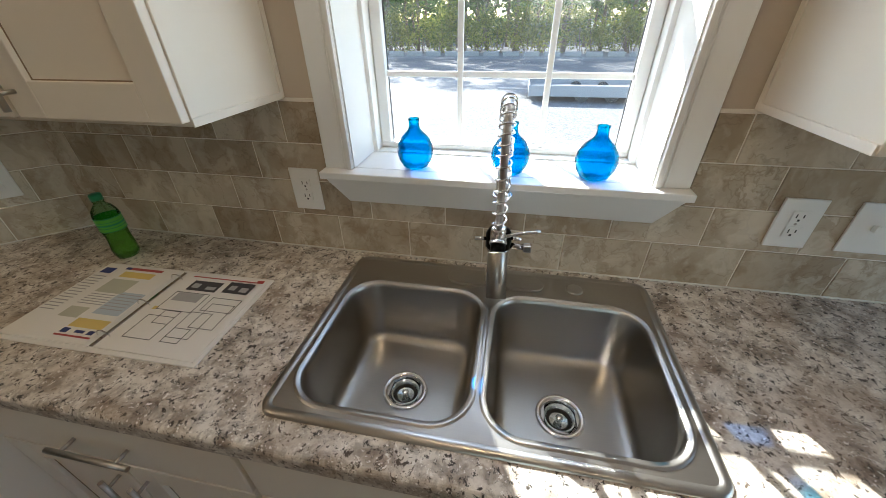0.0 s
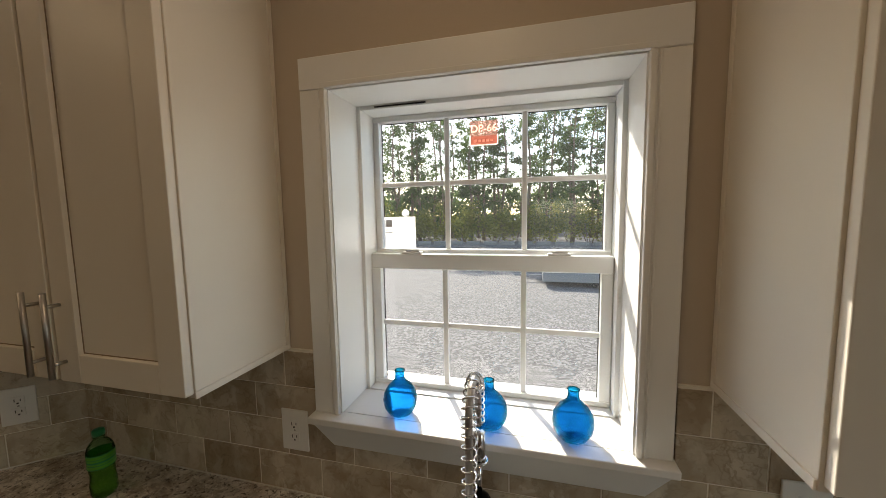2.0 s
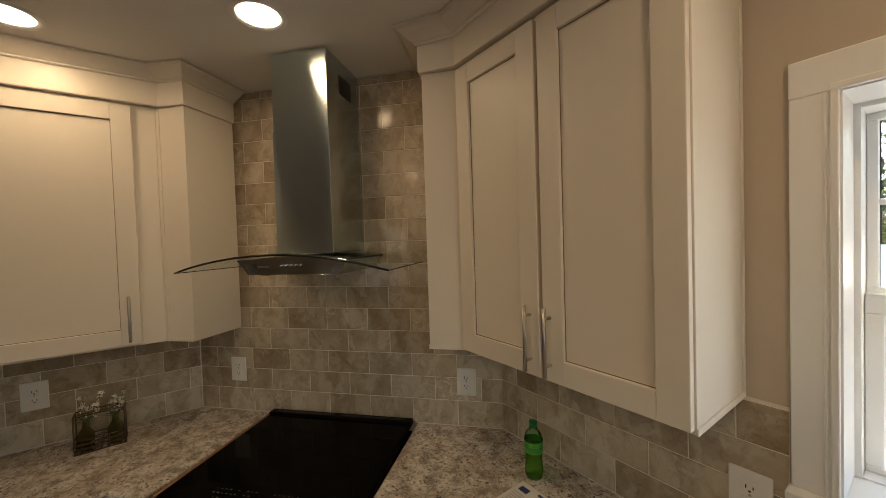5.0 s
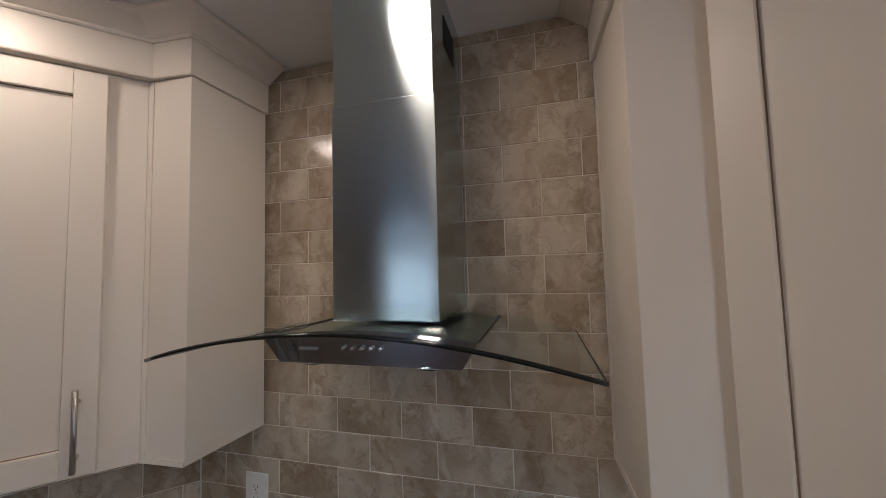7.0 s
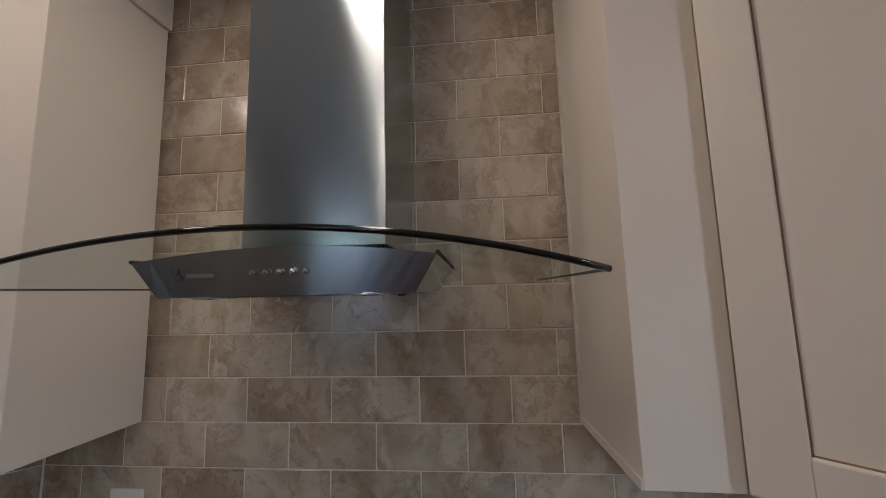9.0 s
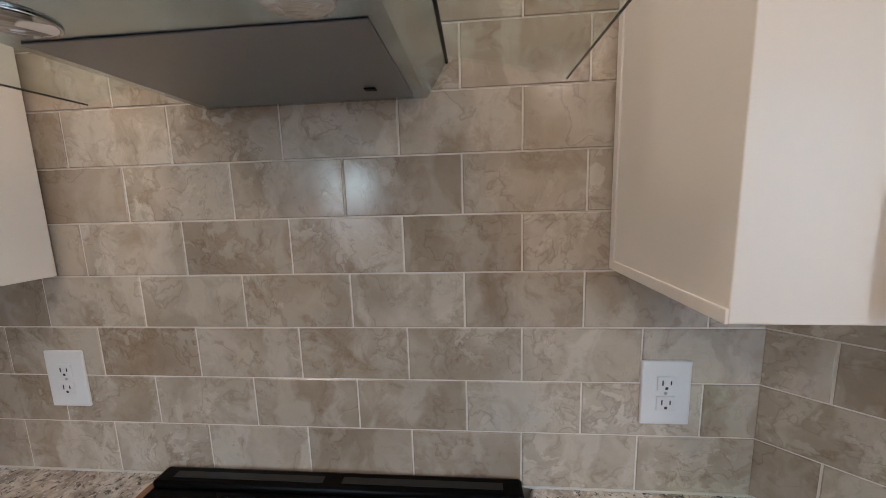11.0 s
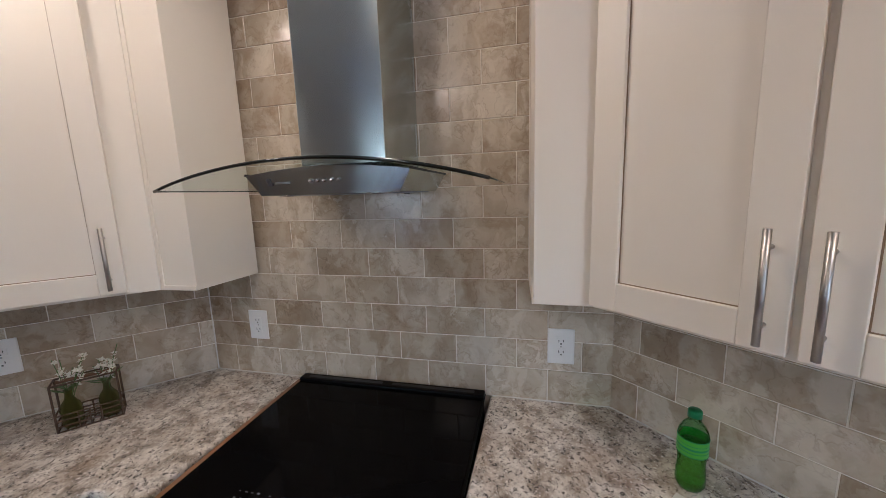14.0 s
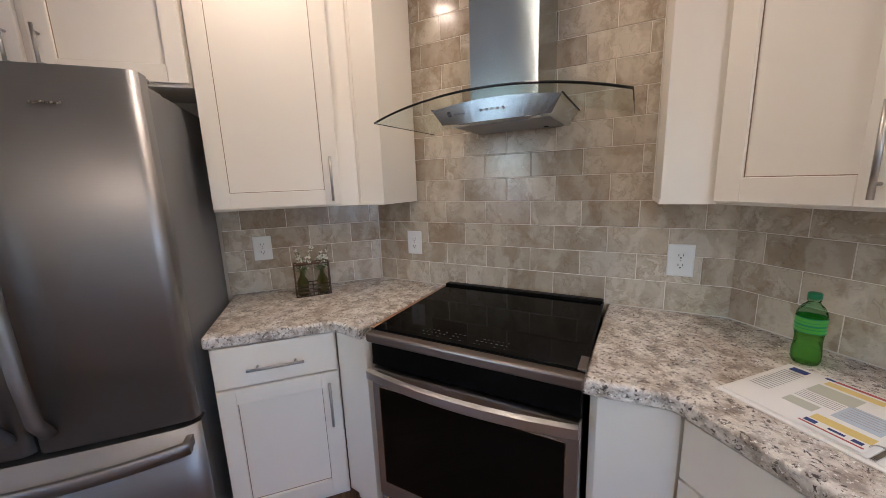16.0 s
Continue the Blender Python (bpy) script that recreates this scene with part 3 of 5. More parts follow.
def bar_handle(parent, a, c, out, r=0.006):
    """A steel bar pull from a to c, standing off its front by out (a vector)."""
    a, c, out = Vector(a), Vector(c), Vector(out)
    way, back = (c - a).normalized(), parent.matrix_world.inverted()
    bm = tube([a + out, c + out], r, 12)
    bm.transform(back)
    for f in (0.16, 0.84):
        p = a + way * (c - a).length * f
        post = tube([p, p + out], 0.0045, 10)
        post.transform(back)
        spare = bpy.data.meshes.new("spare")
        post.to_mesh(spare)
        bm.from_mesh(spare)
        bpy.data.meshes.remove(spare)
    return part("handle", bm, NICKEL, parent, "brushed nickel bar handle")


TOP = 2.430
wall_cabinet = thing("wall_cabinet", "cream shaker wall cabinet with two doors beside sink window", "cabinet", "cream wall cabinets")
bm = cuboid((0.118, -0.302, UPPER), (0.878, -0.002, TOP), 0.0015)
part("body", bm, CREAM, wall_cabinet)
bm = cuboid((0.878, -0.305, UPPER), (0.882, -0.002, UPPER + 0.016), 0.001)
cuboid((0.878, -0.016, UPPER + 0.016), (0.882, -0.002, TOP), 0.001, bm)
part("edge_bead", bm, CREAM, wall_cabinet)
for x0, x1, hx in ((0.121, 0.486, 0.454), (0.500, 0.874, 0.526)):
    d = shaker(wall_cabinet, x1 - x0, 2.418 - 1.374, pose(x0, -0.3025, 1.374), 0.068)
    bar_handle(d, (hx, -0.3225, 1.392), (hx, -0.3225, 1.590), (0, -0.028, 0))

cabinet_e = thing("wall_cabinet", "cream shaker wall cabinet catching a strip of sun", "cabinet", "cream wall cabinets")
part("body", cuboid((1.957, -0.307, UPPER), (2.86, -0.002, TOP), 0.0015), CREAM, cabinet_e)
bm = cuboid((1.953, -0.305, UPPER), (1.957, -0.002, UPPER + 0.016), 0.001)
cuboid((1.953, -0.016, UPPER + 0.016), (1.957, -0.002, TOP), 0.001, bm)
part("edge_bead", bm, CREAM, cabinet_e)
for x0, x1, hx in ((1.962, 2.398, 2.36), (2.416, 2.852, 2.455)):
    d = shaker(cabinet_e, x1 - x0, 2.418 - 1.374, pose(x0, -0.3075, 1.374), 0.07)
    bar_handle(d, (hx, -0.327, 1.387), (hx, -0.327, 1.585), (0, -0.032, 0))

cabinet_w = thing("wall_cabinet", "cream shaker wall cabinet with one door over the counter", "cabinet", "cream wall cabinets")
part("body", cuboid((XL + 0.002, -1.872, UPPER), (-0.900, -1.256, TOP), 0.0015), CREAM, cabinet_w)
d = shaker(cabinet_w, 0.528, 2.418 - 1.374, pose(-0.9005, -1.868, 1.374, 0, 0, 90), 0.068)
bar_handle(d, (-0.8805, -1.375, 1.392), (-0.8805, -1.375, 1.590), (0.030, 0, 0))
cabinet_f = thing("fridge_cabinet", "cream two-door cabinet above the refrigerator", "cabinet", "cream wall cabinets")
part("body", cuboid((XL + 0.002, -2.86, 1.868), (-0.900, -1.876, TOP), 0.0015), CREAM, cabinet_f)
for y in (-2.352, -2.845):
    d = shaker(cabinet_f, 0.468, 0.535, pose(-0.9005, y, 1.881, 0, 0, 90))
    hy = -2.32 if y == -2.352 else -2.41
    bar_handle(d, (-0.8805, hy, 1.90), (-0.8805, hy, 2.05), (0.030, 0, 0))

# angled fillers that close the cabinets against the tiled corner wall
R0, R1, R2 = (-0.192, -0.198), (0.008, -0.398), (0.116, -0.302)
L0, L1, L2 = (-0.974, -0.946), (-0.799, -1.150), (-0.900, -1.253)


def filler(label, back, corner, front, wall_pts):
    f = thing("cabinet_filler", label, "cabinet filler", "angled cabinet fillers")
    part("box", prism([back, corner, front, *wall_pts], UPPER, TOP, 0.0015), CREAM, f)
    a, c = Vector(back), Vector(corner)
    way = (c - a).normalized()
    side = Vector((way.y, -way.x))
    mid = (Vector(wall_pts[0]) + a) / 2
    if (mid - a).dot(side) > 0:
        side = -side
    L = (c - a).length
    bm = bmesh.new()
    m = Matrix(((way.x, side.x, 0, a.x), (way.y, side.y, 0, a.y), (0, 0, 1, 0), (0, 0, 0, 1)))
    for lo, hi in (((0, 0, UPPER), (0.016, 0.004, TOP)), ((0.016, 0, UPPER), (L, 0.004, UPPER + 0.016))):
        cuboid(lo, hi, 0.001, bm, m)
    bmesh.ops.recalc_face_normals(bm, faces=bm.faces)
    part("edge_bead", bm, CREAM, f)
    return f


filler("cream angled filler panel between range hood and cabinet", R0, R1, R2, [(0.116, -0.004), (0.0, -0.004)])
filler("cream angled filler panel between cabinet and range hood", L2, L1, L0, [(XL + 0.004, -1.12), (XL + 0.004, -1.253)])

FRIEZE = [(0.0, TOP), (0.010, TOP), (0.012, TOP + 0.004), (0.012, 2.532), (0.0, 2.532)]
CROWN = [(0.0, 2.532), (0.018, 2.532), (0.022, 2.536), (0.022, 2.541), (0.030, 2.544), (0.044, 2.552), (0.060, 2.563), (0.074, 2.574), (0.080, 2.576), (0.088, 2.578), (0.088, 2.587), (0.0, 2.587)]
for label, path in (("cream frieze and crown moulding on cabinet top", [R0, R1, (0.128, -0.3225), (0.878, -0.3225), (0.878, -0.002)]),
                    ("cream frieze and crown moulding on cabinet tops", [(-0.8805, -2.88), (-0.8805, -1.240), L1, L0]),
                    ("cream frieze and crown moulding by the window", [(1.957, -0.002), (1.957, -0.327), (2.88, -0.327)])):
    cm = thing("crown_moulding", label, "moulding", "crown mouldings")
    part("frieze", sweep(path, FRIEZE), CREAM, cm)
    part("crown", sweep(path, CROWN), CREAM, cm)
soffit_l = prism([(XL + 0.004, -2.88), (-0.882, -2.88), (-0.882, -1.245), (L1[0] - 0.003, L1[1]), L0, (XL + 0.004, -1.13)], TOP + 0.001, 2.586)
tagged(part("cabinet_soffit", soffit_l, CREAM), "cream box above the cabinets", "soffit", kind="structure")
tagged(part("cabinet_soffit", prism([R0, (R1[0] + 0.002, R1[1] + 0.003), (0.13, -0.3205), (0.876, -0.3205), (0.876, -0.004), (0.0, -0.004)], TOP + 0.001, 2.586), CREAM), "cream box above the cabinets", "soffit", kind="structure")
tagged(part("cabinet_soffit", cuboid((1.959, -0.320, TOP + 0.001), (2.86, -0.004, 2.586)), CREAM), "cream box above the cabinets", "soffit", kind="structure")

# base cabinets
BT = 0.868


def base_unit(label, m, w, drawer_h=0.168, doors=1, drawer_handle=True, pulls=None, open_top=False):
    """A base cabinet w wide, facing -y, its front lower left corner at the origin of m, floor height 0."""
    c = thing("base_cabinet", label, "cabinet", "cream base cabinets", m)
    if open_top:
        bm = cuboid((0, 0, 0.095), (w, 0.018, BT), 0.0015)
        cuboid((0, 0.018, 0.095), (0.018, 0.56, BT), 0.0015, bm)
        cuboid((w - 0.018, 0.018, 0.095), (w, 0.56, BT), 0.0015, bm)
        cuboid((0.018, 0.018, 0.095), (w - 0.018, 0.56, 0.113), 0.0015, bm)
    else:
        bm = cuboid((0, 0, 0.095), (w, 0.56, BT), 0.0015)
    part("body", bm, CREAM, c)
    part("toe_kick", cuboid((0.0, 0.07, 0.0), (w, 0.085, 0.095)), CREAM, c)
    gap = 0.006
    if drawer_h:
        dr = part("drawer", cuboid((gap, -0.020, BT - 0.008 - drawer_h), (w - gap, 0, BT - 0.008), 0.003), CREAM, c)
        if drawer_handle:
            h = part("handle", tube([(w / 2 - 0.105, -0.052, BT - 0.1), (w / 2 + 0.105, -0.052, BT - 0.1)], 0.006, 12), NICKEL, dr, "brushed nickel bar handle")
            for f in (-0.07, 0.07):
                part("standoff", tube([(w / 2 + f, -0.02, BT - 0.1), (w / 2 + f, -0.052, BT - 0.1)], 0.0045, 10), NICKEL, h)
    top = BT - 0.008 - drawer_h - (0.008 if drawer_h else 0)
    dw = (w - 2 * gap - (doors - 1) * 0.008) / doors
    for k in range(doors):
        x0 = gap + k * (dw + 0.008)
        d = shaker(c, dw, top - 0.10, pose(0, 0, 0))
        d.matrix_world = m @ pose(x0, 0, 0.10)
        hx = dw - 0.036 if (doors == 2 and k == 0) or (doors == 1 and pulls != "left") else 0.036
        h = part("handle", tube([(hx, -0.052, top - 0.10 - 0.235), (hx, -0.052, top - 0.10 - 0.035)], 0.006, 12), NICKEL, d, "brushed nickel bar handle")
        for z in (0.205, 0.065):
            part("standoff", tube([(hx, -0.02, top - 0.10 - z), (hx, -0.052, top - 0.10 - z)], 0.0045, 10), NICKEL, h)
    return c


base_unit("cream base cabinet with drawer and door beside refrigerator", pose(-0.62, -1.892, 0, 0, 0, 90), 0.467)
base_unit("cream base cabinet with wide drawer and two doors", pose(0.305, -0.60, 0), 0.70, doors=2)
base_unit("cream sink base cabinet with two doors", pose(1.008, -0.60, 0), 0.90, doors=2, drawer_handle=False, open_top=True)
base_unit("cream base cabinet with drawer and doors under counter", pose(1.911, -0.60, 0), 0.80, doors=2)
for label, pts in (("cream filler panel between range and drawers", [(0.125, -0.745), (0.150, -0.742), (0.298, -0.612), (0.298, -0.06), (-0.28, -0.33)]),
                   ("cream filler panel between range and cabinet", [(-0.602, -1.420), (-0.470, -1.318), (-0.478, -1.296), (-0.86, -0.86), (-1.15, -1.2), (-1.15, -1.420)])):
    bf = thing("base_filler", label, "cabinet filler", "base cabinet fillers")
    part("panel", prism(pts, 0.095, BT, 0.0015), CREAM, bf)
    mid = Vector((sum(p[0] for p in pts), sum(p[1] for p in pts))) / len(pts)
    part("toe_kick", prism([tuple(mid + (Vector(p) - mid) * 0.80) for p in pts], 0.0, 0.0945), CREAM, bf)


def rounded(pts, r, n=5):
    """A plan outline with its corners rounded by r."""
    out = []
    for i, p in enumerate(pts):
        p, a, c = Vector(p), Vector(pts[i - 1]), Vector(pts[(i + 1) % len(pts)])
        rr = r[i] if isinstance(r, (list, tuple)) else r
        if rr <= 0:
            out.append(tuple(p))
            continue
        ua, uc = (a - p).normalized(), (c - p).normalized()
        half = ua.angle(uc) / 2
        d = min(rr / math.tan(half), (a - p).length * 0.49, (c - p).length * 0.49)
        rr = d * math.tan(half)
        centre = p + (ua + uc).normalized() * rr / math.sin(half)
        s, e = p + ua * d - centre, p + uc * d - centre
        turn = s.angle_signed(e)
        for k in range(n + 1):
            q = s.copy()
            q.rotate(Matrix.Rotation(-turn * k / n, 2))
            out.append(tuple(centre + q))
    return out


def slab(pts, hole=None, z0=0.868, z1=COUNTER, edge=0.012):
    """A worktop over an outline, with a rounded top edge and a drop below, and a hole if given."""
    b = bmesh.new()
    loops = []
    mid = [Vector(p) for p in pts]

    def inset(amount):
        res = []
        n = len(mid)
        for i in range(n):
            a, p, c = mid[i - 1], mid[i], mid[(i + 1) % n]
            w1, w2 = (p - a).normalized(), (c - p).normalized()
            n1, n2 = Vector((-w1.y, w1.x)), Vector((-w2.y, w2.x))
            s = (n1 + n2)
            s = s / max(s.dot(n1), 0.3)
            res.append(p + s * amount)
        return res
    for k in range(6):
        a = k / 5 * math.pi / 2
        loops.append((edge * (1 - math.cos(a)), z1 - edge + edge * math.sin(a)))
    rows = [(0.004, z0), (0.0, z0 + 0.005)] + loops
    rings = [[b.verts.new((q.x, q.y, z)) for q in inset(i)] for i, z in rows]
    n = len(mid)
    for r0, r1 in zip(rings, rings[1:]):
        for k in range(n):
            b.faces.new((r0[k], r0[(k + 1) % n], r1[(k + 1) % n], r1[k]))
    if hole is None:
        b.faces.new(rings[-1])
        b.faces.new(rings[0][::-1])
    else:
        for ring_v, z in ((rings[-1], z1), (rings[0], z0)):
            hv = [b.verts.new((x, y, z)) for x, y in hole]
            edges = []
            for loop in (ring_v, hv):
                for k in range(len(loop)):
                    e = b.edges.get((loop[k], loop[(k + 1) % len(loop)])) or b.edges.new((loop[k], loop[(k + 1) % len(loop)]))
                    edges.append(e)
            bmesh.ops.triangle_fill(b, edges=edges, use_beauty=True)
            if z == z1:
                top_h = hv
            else:
                for k in range(len(hv)):
                    b.faces.new((hv[k], hv[(k + 1) % len(hv)], top_h[(k + 1) % len(hv)], top_h[k]))
    bmesh.ops.recalc_face_normals(b, faces=b.faces)
    return b


SX0, SX1, SY0, SY1 = 1.040, 1.855, -0.572, -0.036
hole = [(SX0 + 0.03, SY0 + 0.03), (SX1 - 0.03, SY0 + 0.03), (SX1 - 0.03, SY1 - 0.03), (SX0 + 0.03, SY1 - 0.03)]
right_top = rounded([(-0.309, -0.2765), (0.143, -0.792), (0.166, -0.772), (0.292, -0.632), (2.75, -0.632), (2.75, 0.010), (-0.006, 0.010)], [0, 0.006, 0.012, 0.05, 0, 0, 0])
worktop = thing("worktop", "speckled beige and grey stone-look worktop around the sink", "worktop", "worktops")
part("slab", slab(right_top, hole), GRANITE, worktop)
left_top = rounded([(XL - 0.010, -1.908), (-0.598, -1.908), (-0.578, -1.425), (-0.452, -1.335), (-0.877, -0.8225), (XL - 0.010, -1.128)], [0, 0.02, 0.05, 0.012, 0, 0])
worktop_w = thing("worktop", "speckled beige and grey stone-look worktop beside refrigerator", "worktop", "worktops")
part("slab", slab(left_top), GRANITE, worktop_w)

# ---- sink ----
sink = thing("kitchen_sink", "double-bowl stainless steel drop-in sink", "sink")
DRAINS = [(1.257, -0.350), (1.637, -0.352)]
bowls = [(1.080, 1.430, -0.530, -0.158), (1.462, 1.815, -0.530, -0.158)]
b = bmesh.new()
outer = rounded([(SX0, SY0), (SX1, SY0), (SX1, SY1), (SX0, SY1)], 0.035, 6)
mid = Vector(((SX0 + SX1) / 2, (SY0 + SY1) / 2))
rows = [(0.0, COUNTER + 0.0005), (0.001, COUNTER + 0.004), (0.006, COUNTER + 0.0075), (0.016, COUNTER + 0.0075), (0.020, COUNTER + 0.0045)]


def shrink(pts, d):
    res = []
    P = [Vector(p) for p in pts]
    for i, p in enumerate(P):
        w1, w2 = (p - P[i - 1]).normalized(), (P[(i + 1) % len(P)] - p).normalized()
        s = Vector((-w1.y, w1.x)) + Vector((-w2.y, w2.x))
        res.append(p + s.normalized() * d)
    return res


rings = [[b.verts.new((q.x, q.y, z)) for q in shrink(outer, d)] for d, z in rows]
for r0, r1 in zip(rings, rings[1:]):
    for k in range(len(r0)):
        b.faces.new((r0[k], r0[(k + 1) % len(r0)], r1[(k + 1) % len(r1)], r1[k])).smooth = True
edges = [b.edges.get((rings[-1][k], rings[-1][(k + 1) % len(rings[-1])])) for k in range(len(rings[-1]))]
DECK = COUNTER + 0.0045
for x0, x1, y0, y1 in bowls:
    steps = [(-0.0135, DECK), (-0.011, DECK + 0.003), (-0.007, DECK + 0.003), (-0.0045, DECK + 0.001), (-0.001, DECK + 0.001), (0.002, DECK - 0.003), (0.005, DECK - 0.012), (0.009, DECK - 0.06), (0.015, DECK - 0.12), (0.019, DECK - 0.152), (0.023, DECK - 0.165), (0.030, DECK - 0.174), (0.039, DECK - 0.1785), (0.050, DECK - 0.1805), (0.068, DECK - 0.182), (0.085, DECK - 0.183)]
    rr = [[b.verts.new((qx, qy, z)) for qx, qy in rounded([(x0 + d, y0 + d), (x1 - d, y0 + d), (x1 - d, y1 - d), (x0 + d, y1 - d)], max(0.075 - d, 0.026), 8)] for d, z in steps]
    for r0, r1 in zip(rr, rr[1:]):
        for k in range(len(r0)):
            b.faces.new((r0[k], r0[(k + 1) % len(r0)], r1[(k + 1) % len(r1)], r1[k])).smooth = True
    dx, dy = DRAINS[bowls.index((x0, x1, y0, y1))]
    last = []
    for v in rr[-1]:
        a = math.atan2(v.co.y - dy, v.co.x - dx)
        last.append(b.verts.new((dx + 0.047 * math.cos(a), dy + 0.047 * math.sin(a), DECK - 0.183)))
    for k in range(len(last)):
        b.faces.new((rr[-1][k], rr[-1][(k + 1) % len(last)], last[(k + 1) % len(last)], last[k])).smooth = True
    edges += [b.edges.get((rr[0][k], rr[0][(k + 1) % len(rr[0])])) for k in range(len(rr[0]))]
bmesh.ops.triangle_fill(b, edges=edges, use_beauty=True)
bmesh.ops.recalc_face_normals(b, faces=b.faces)
if max(b.faces, key=lambda f: f.calc_area()).normal.z < 0:
    bmesh.ops.reverse_faces(b, faces=b.faces)
part("basin", b, SINK_STEEL, sink)
for x, y in DRAINS:
    z = DECK - 0.1828
    dr = part("drain", lathe([(0.057, 0), (0.056, 0.004), (0.050, 0.005), (0.044, 0.002), (0.041, -0.010), (0.040, -0.030), (0.0, -0.030)], 32, (x, y, z)), CHROME, sink)
    part("strainer", lathe([(0.036, -0.020), (0.037, -0.004), (0.034, -0.003), (0.030, -0.014), (0.022, -0.020), (0.0, -0.021)], 28, (x, y, z)), STEEL, dr)
    part("strainer_hole_ring", lathe([(0.029, -0.0145), (0.023, -0.0185), (0.0215, -0.0175), (0.0275, -0.0135), (0.029, -0.0145)], 28, (x, y, z)), RUBBER, dr)
    part("strainer_knob", lathe([(0.0, -0.020), (0.008, -0.020), (0.006, -0.010), (0.009, -0.006), (0.0, -0.003)], 16, (x, y, z)), CHROME, dr)
part("hole_cover", lathe([(0, 0.004), (0.016, 0.004), (0.021, 0.002), (0.022, 0), (0.0, 0)], 24, (1.665, -0.098, DECK)), SINK_STEEL, sink)

# ---- faucet ----
FX, FY = 1.455, -0.098
faucet = thing("kitchen_faucet", "chrome spring pull-down faucet on sink deck", "faucet")
part("deck_plate", prism(rounded([(FX - 0.13, FY - 0.03), (FX + 0.13, FY - 0.03), (FX + 0.13, FY + 0.03), (FX - 0.13, FY + 0.03)], 0.029, 8), DECK, DECK + 0.008, 0.003), SINK_STEEL, faucet)
part("body", lathe([(0.0, 0), (0.031, 0), (0.030, 0.006), (0.026, 0.010), (0.025, 0.105), (0.0, 0.106)], 28, (FX, FY, DECK + 0.006)), CHROME, faucet)
valve = part("valve_block", lathe([(0.0, 0), (0.030, 0), (0.033, 0.006), (0.033, 0.040), (0.027, 0.052), (0.014, 0.058), (0.0, 0.058)], 28, (FX, FY, DECK + 0.1125)), BLACK, faucet, "black valve block")
part("collar", lathe([(0.026, 0), (0.0335, 0.001), (0.0335, 0.006), (0.026, 0.007)], 28, (FX, FY, DECK + 0.113)), CHROME, valve)
FRONT = FY - 0.115
zb, za = 1.150, 1.335
RA = (FY - FRONT) / 2
rise = [(FX, FRONT, zb + (za - zb) * k / 10) for k in range(11)]
arch = rise + [(FX, (FY + FRONT) / 2 - RA * math.cos(a), za + RA * 1.05 * math.sin(a)) for a in [math.pi * k / 14 for k in range(1, 15)]]
arch += [(FX, FY, za - 0.018 * k) for k in range(1, 5)]
part("hose", tube(arch, 0.0082, 10), NICKEL, faucet)
P = [Vector(p) for p in arch]
lens = [0]
for a, c in zip(P, P[1:]):
    lens.append(lens[-1] + (c - a).length)
coil, per, s_at, ang = [], 14, 0.0, 0.0
while s_at < lens[-1]:
    i = min(max(j for j in range(len(lens)) if lens[j] <= s_at + 1e-9), len(P) - 2)
    f = (s_at - lens[i]) / max(lens[i + 1] - lens[i], 1e-9)
    p, way = P[i].lerp(P[i + 1], f), (P[i + 1] - P[i]).normalized()
    side = Vector((1, 0, 0))
    coil.append(p + 0.0150 * (math.cos(ang) * side + math.sin(ang) * way.cross(side)))
    ang += 2 * math.pi / per
    s_at += (0.0245 if s_at < 0.17 else 0.016) / per
part("spring", tube(coil, 0.0020, 6), CHROME, faucet)
part("hose_socket", lathe([(0.0, 0), (0.012, 0), (0.0165, 0.004), (0.0165, 0.040), (0.013, 0.046), (0.0, 0.046)], 24, (FX, FRONT, zb - 0.042)), CHROME, faucet)
part("socket_arm", tube([(FX, FY - 0.02, DECK + 0.140), (FX, FRONT + 0.03, DECK + 0.145), (FX, FRONT, zb - 0.040)], 0.0115, 14), CHROME, faucet)
NA, NB = Vector((FX + 0.003, -0.262, 1.120)), Vector((FX + 0.008, -0.322, 1.048))
part("neck", tube([(FX, FRONT, zb - 0.035), (FX + 0.001, FRONT - 0.018, zb - 0.030), (FX + 0.002, -0.245, 1.136), NA], 0.0085, 12), NICKEL, faucet)
nozzle = part("spray_nozzle", tube([NA, NA.lerp(NB, 0.03), NB], 0.0205, 24), NICKEL, faucet, "brushed steel spray nozzle")
part("nozzle_collar", tube([NA.lerp(NB, -0.20), NA.lerp(NB, -0.02)], 0.0155, 20), BLACK, nozzle, "black collar")
part("nozzle_ring", tube([NA.lerp(NB, -0.26), NA.lerp(NB, -0.20)], 0.0185, 20), CHROME, nozzle)
part("post", tube([(FX, FY, DECK + 0.165), (FX, FY, 1.175)], 0.0095, 16), CHROME, faucet)
part("spray_head", lathe([(0.0, 0), (0.013, 0), (0.0165, 0.005), (0.0175, 0.045), (0.016, 0.075), (0.011, 0.080), (0.0, 0.080)], 24, (FX, FY, 1.172)), CHROME, faucet)
part("dock_ring", tube([(FX + 0.021 * math.cos(a), FY + 0.021 * math.sin(a), 1.178) for a in [2 * math.pi * k / 24 for k in range(24)]], 0.0032, 8, closed=True), CHROME, faucet)
lever = part("lever_hub", tube([(FX + 0.004, FY - 0.03, DECK + 0.155), (FX + 0.010, FY - 0.052, DECK + 0.172)], 0.010, 14), CHROME, faucet)
part("lever", tube([(FX + 0.006, FY - 0.045, DECK + 0.168), (FX + 0.04, FY - 0.05, DECK + 0.185), (FX + 0.095, FY - 0.055, DECK + 0.200)], 0.0052, 10, taper=0.0036), CHROME, lever)
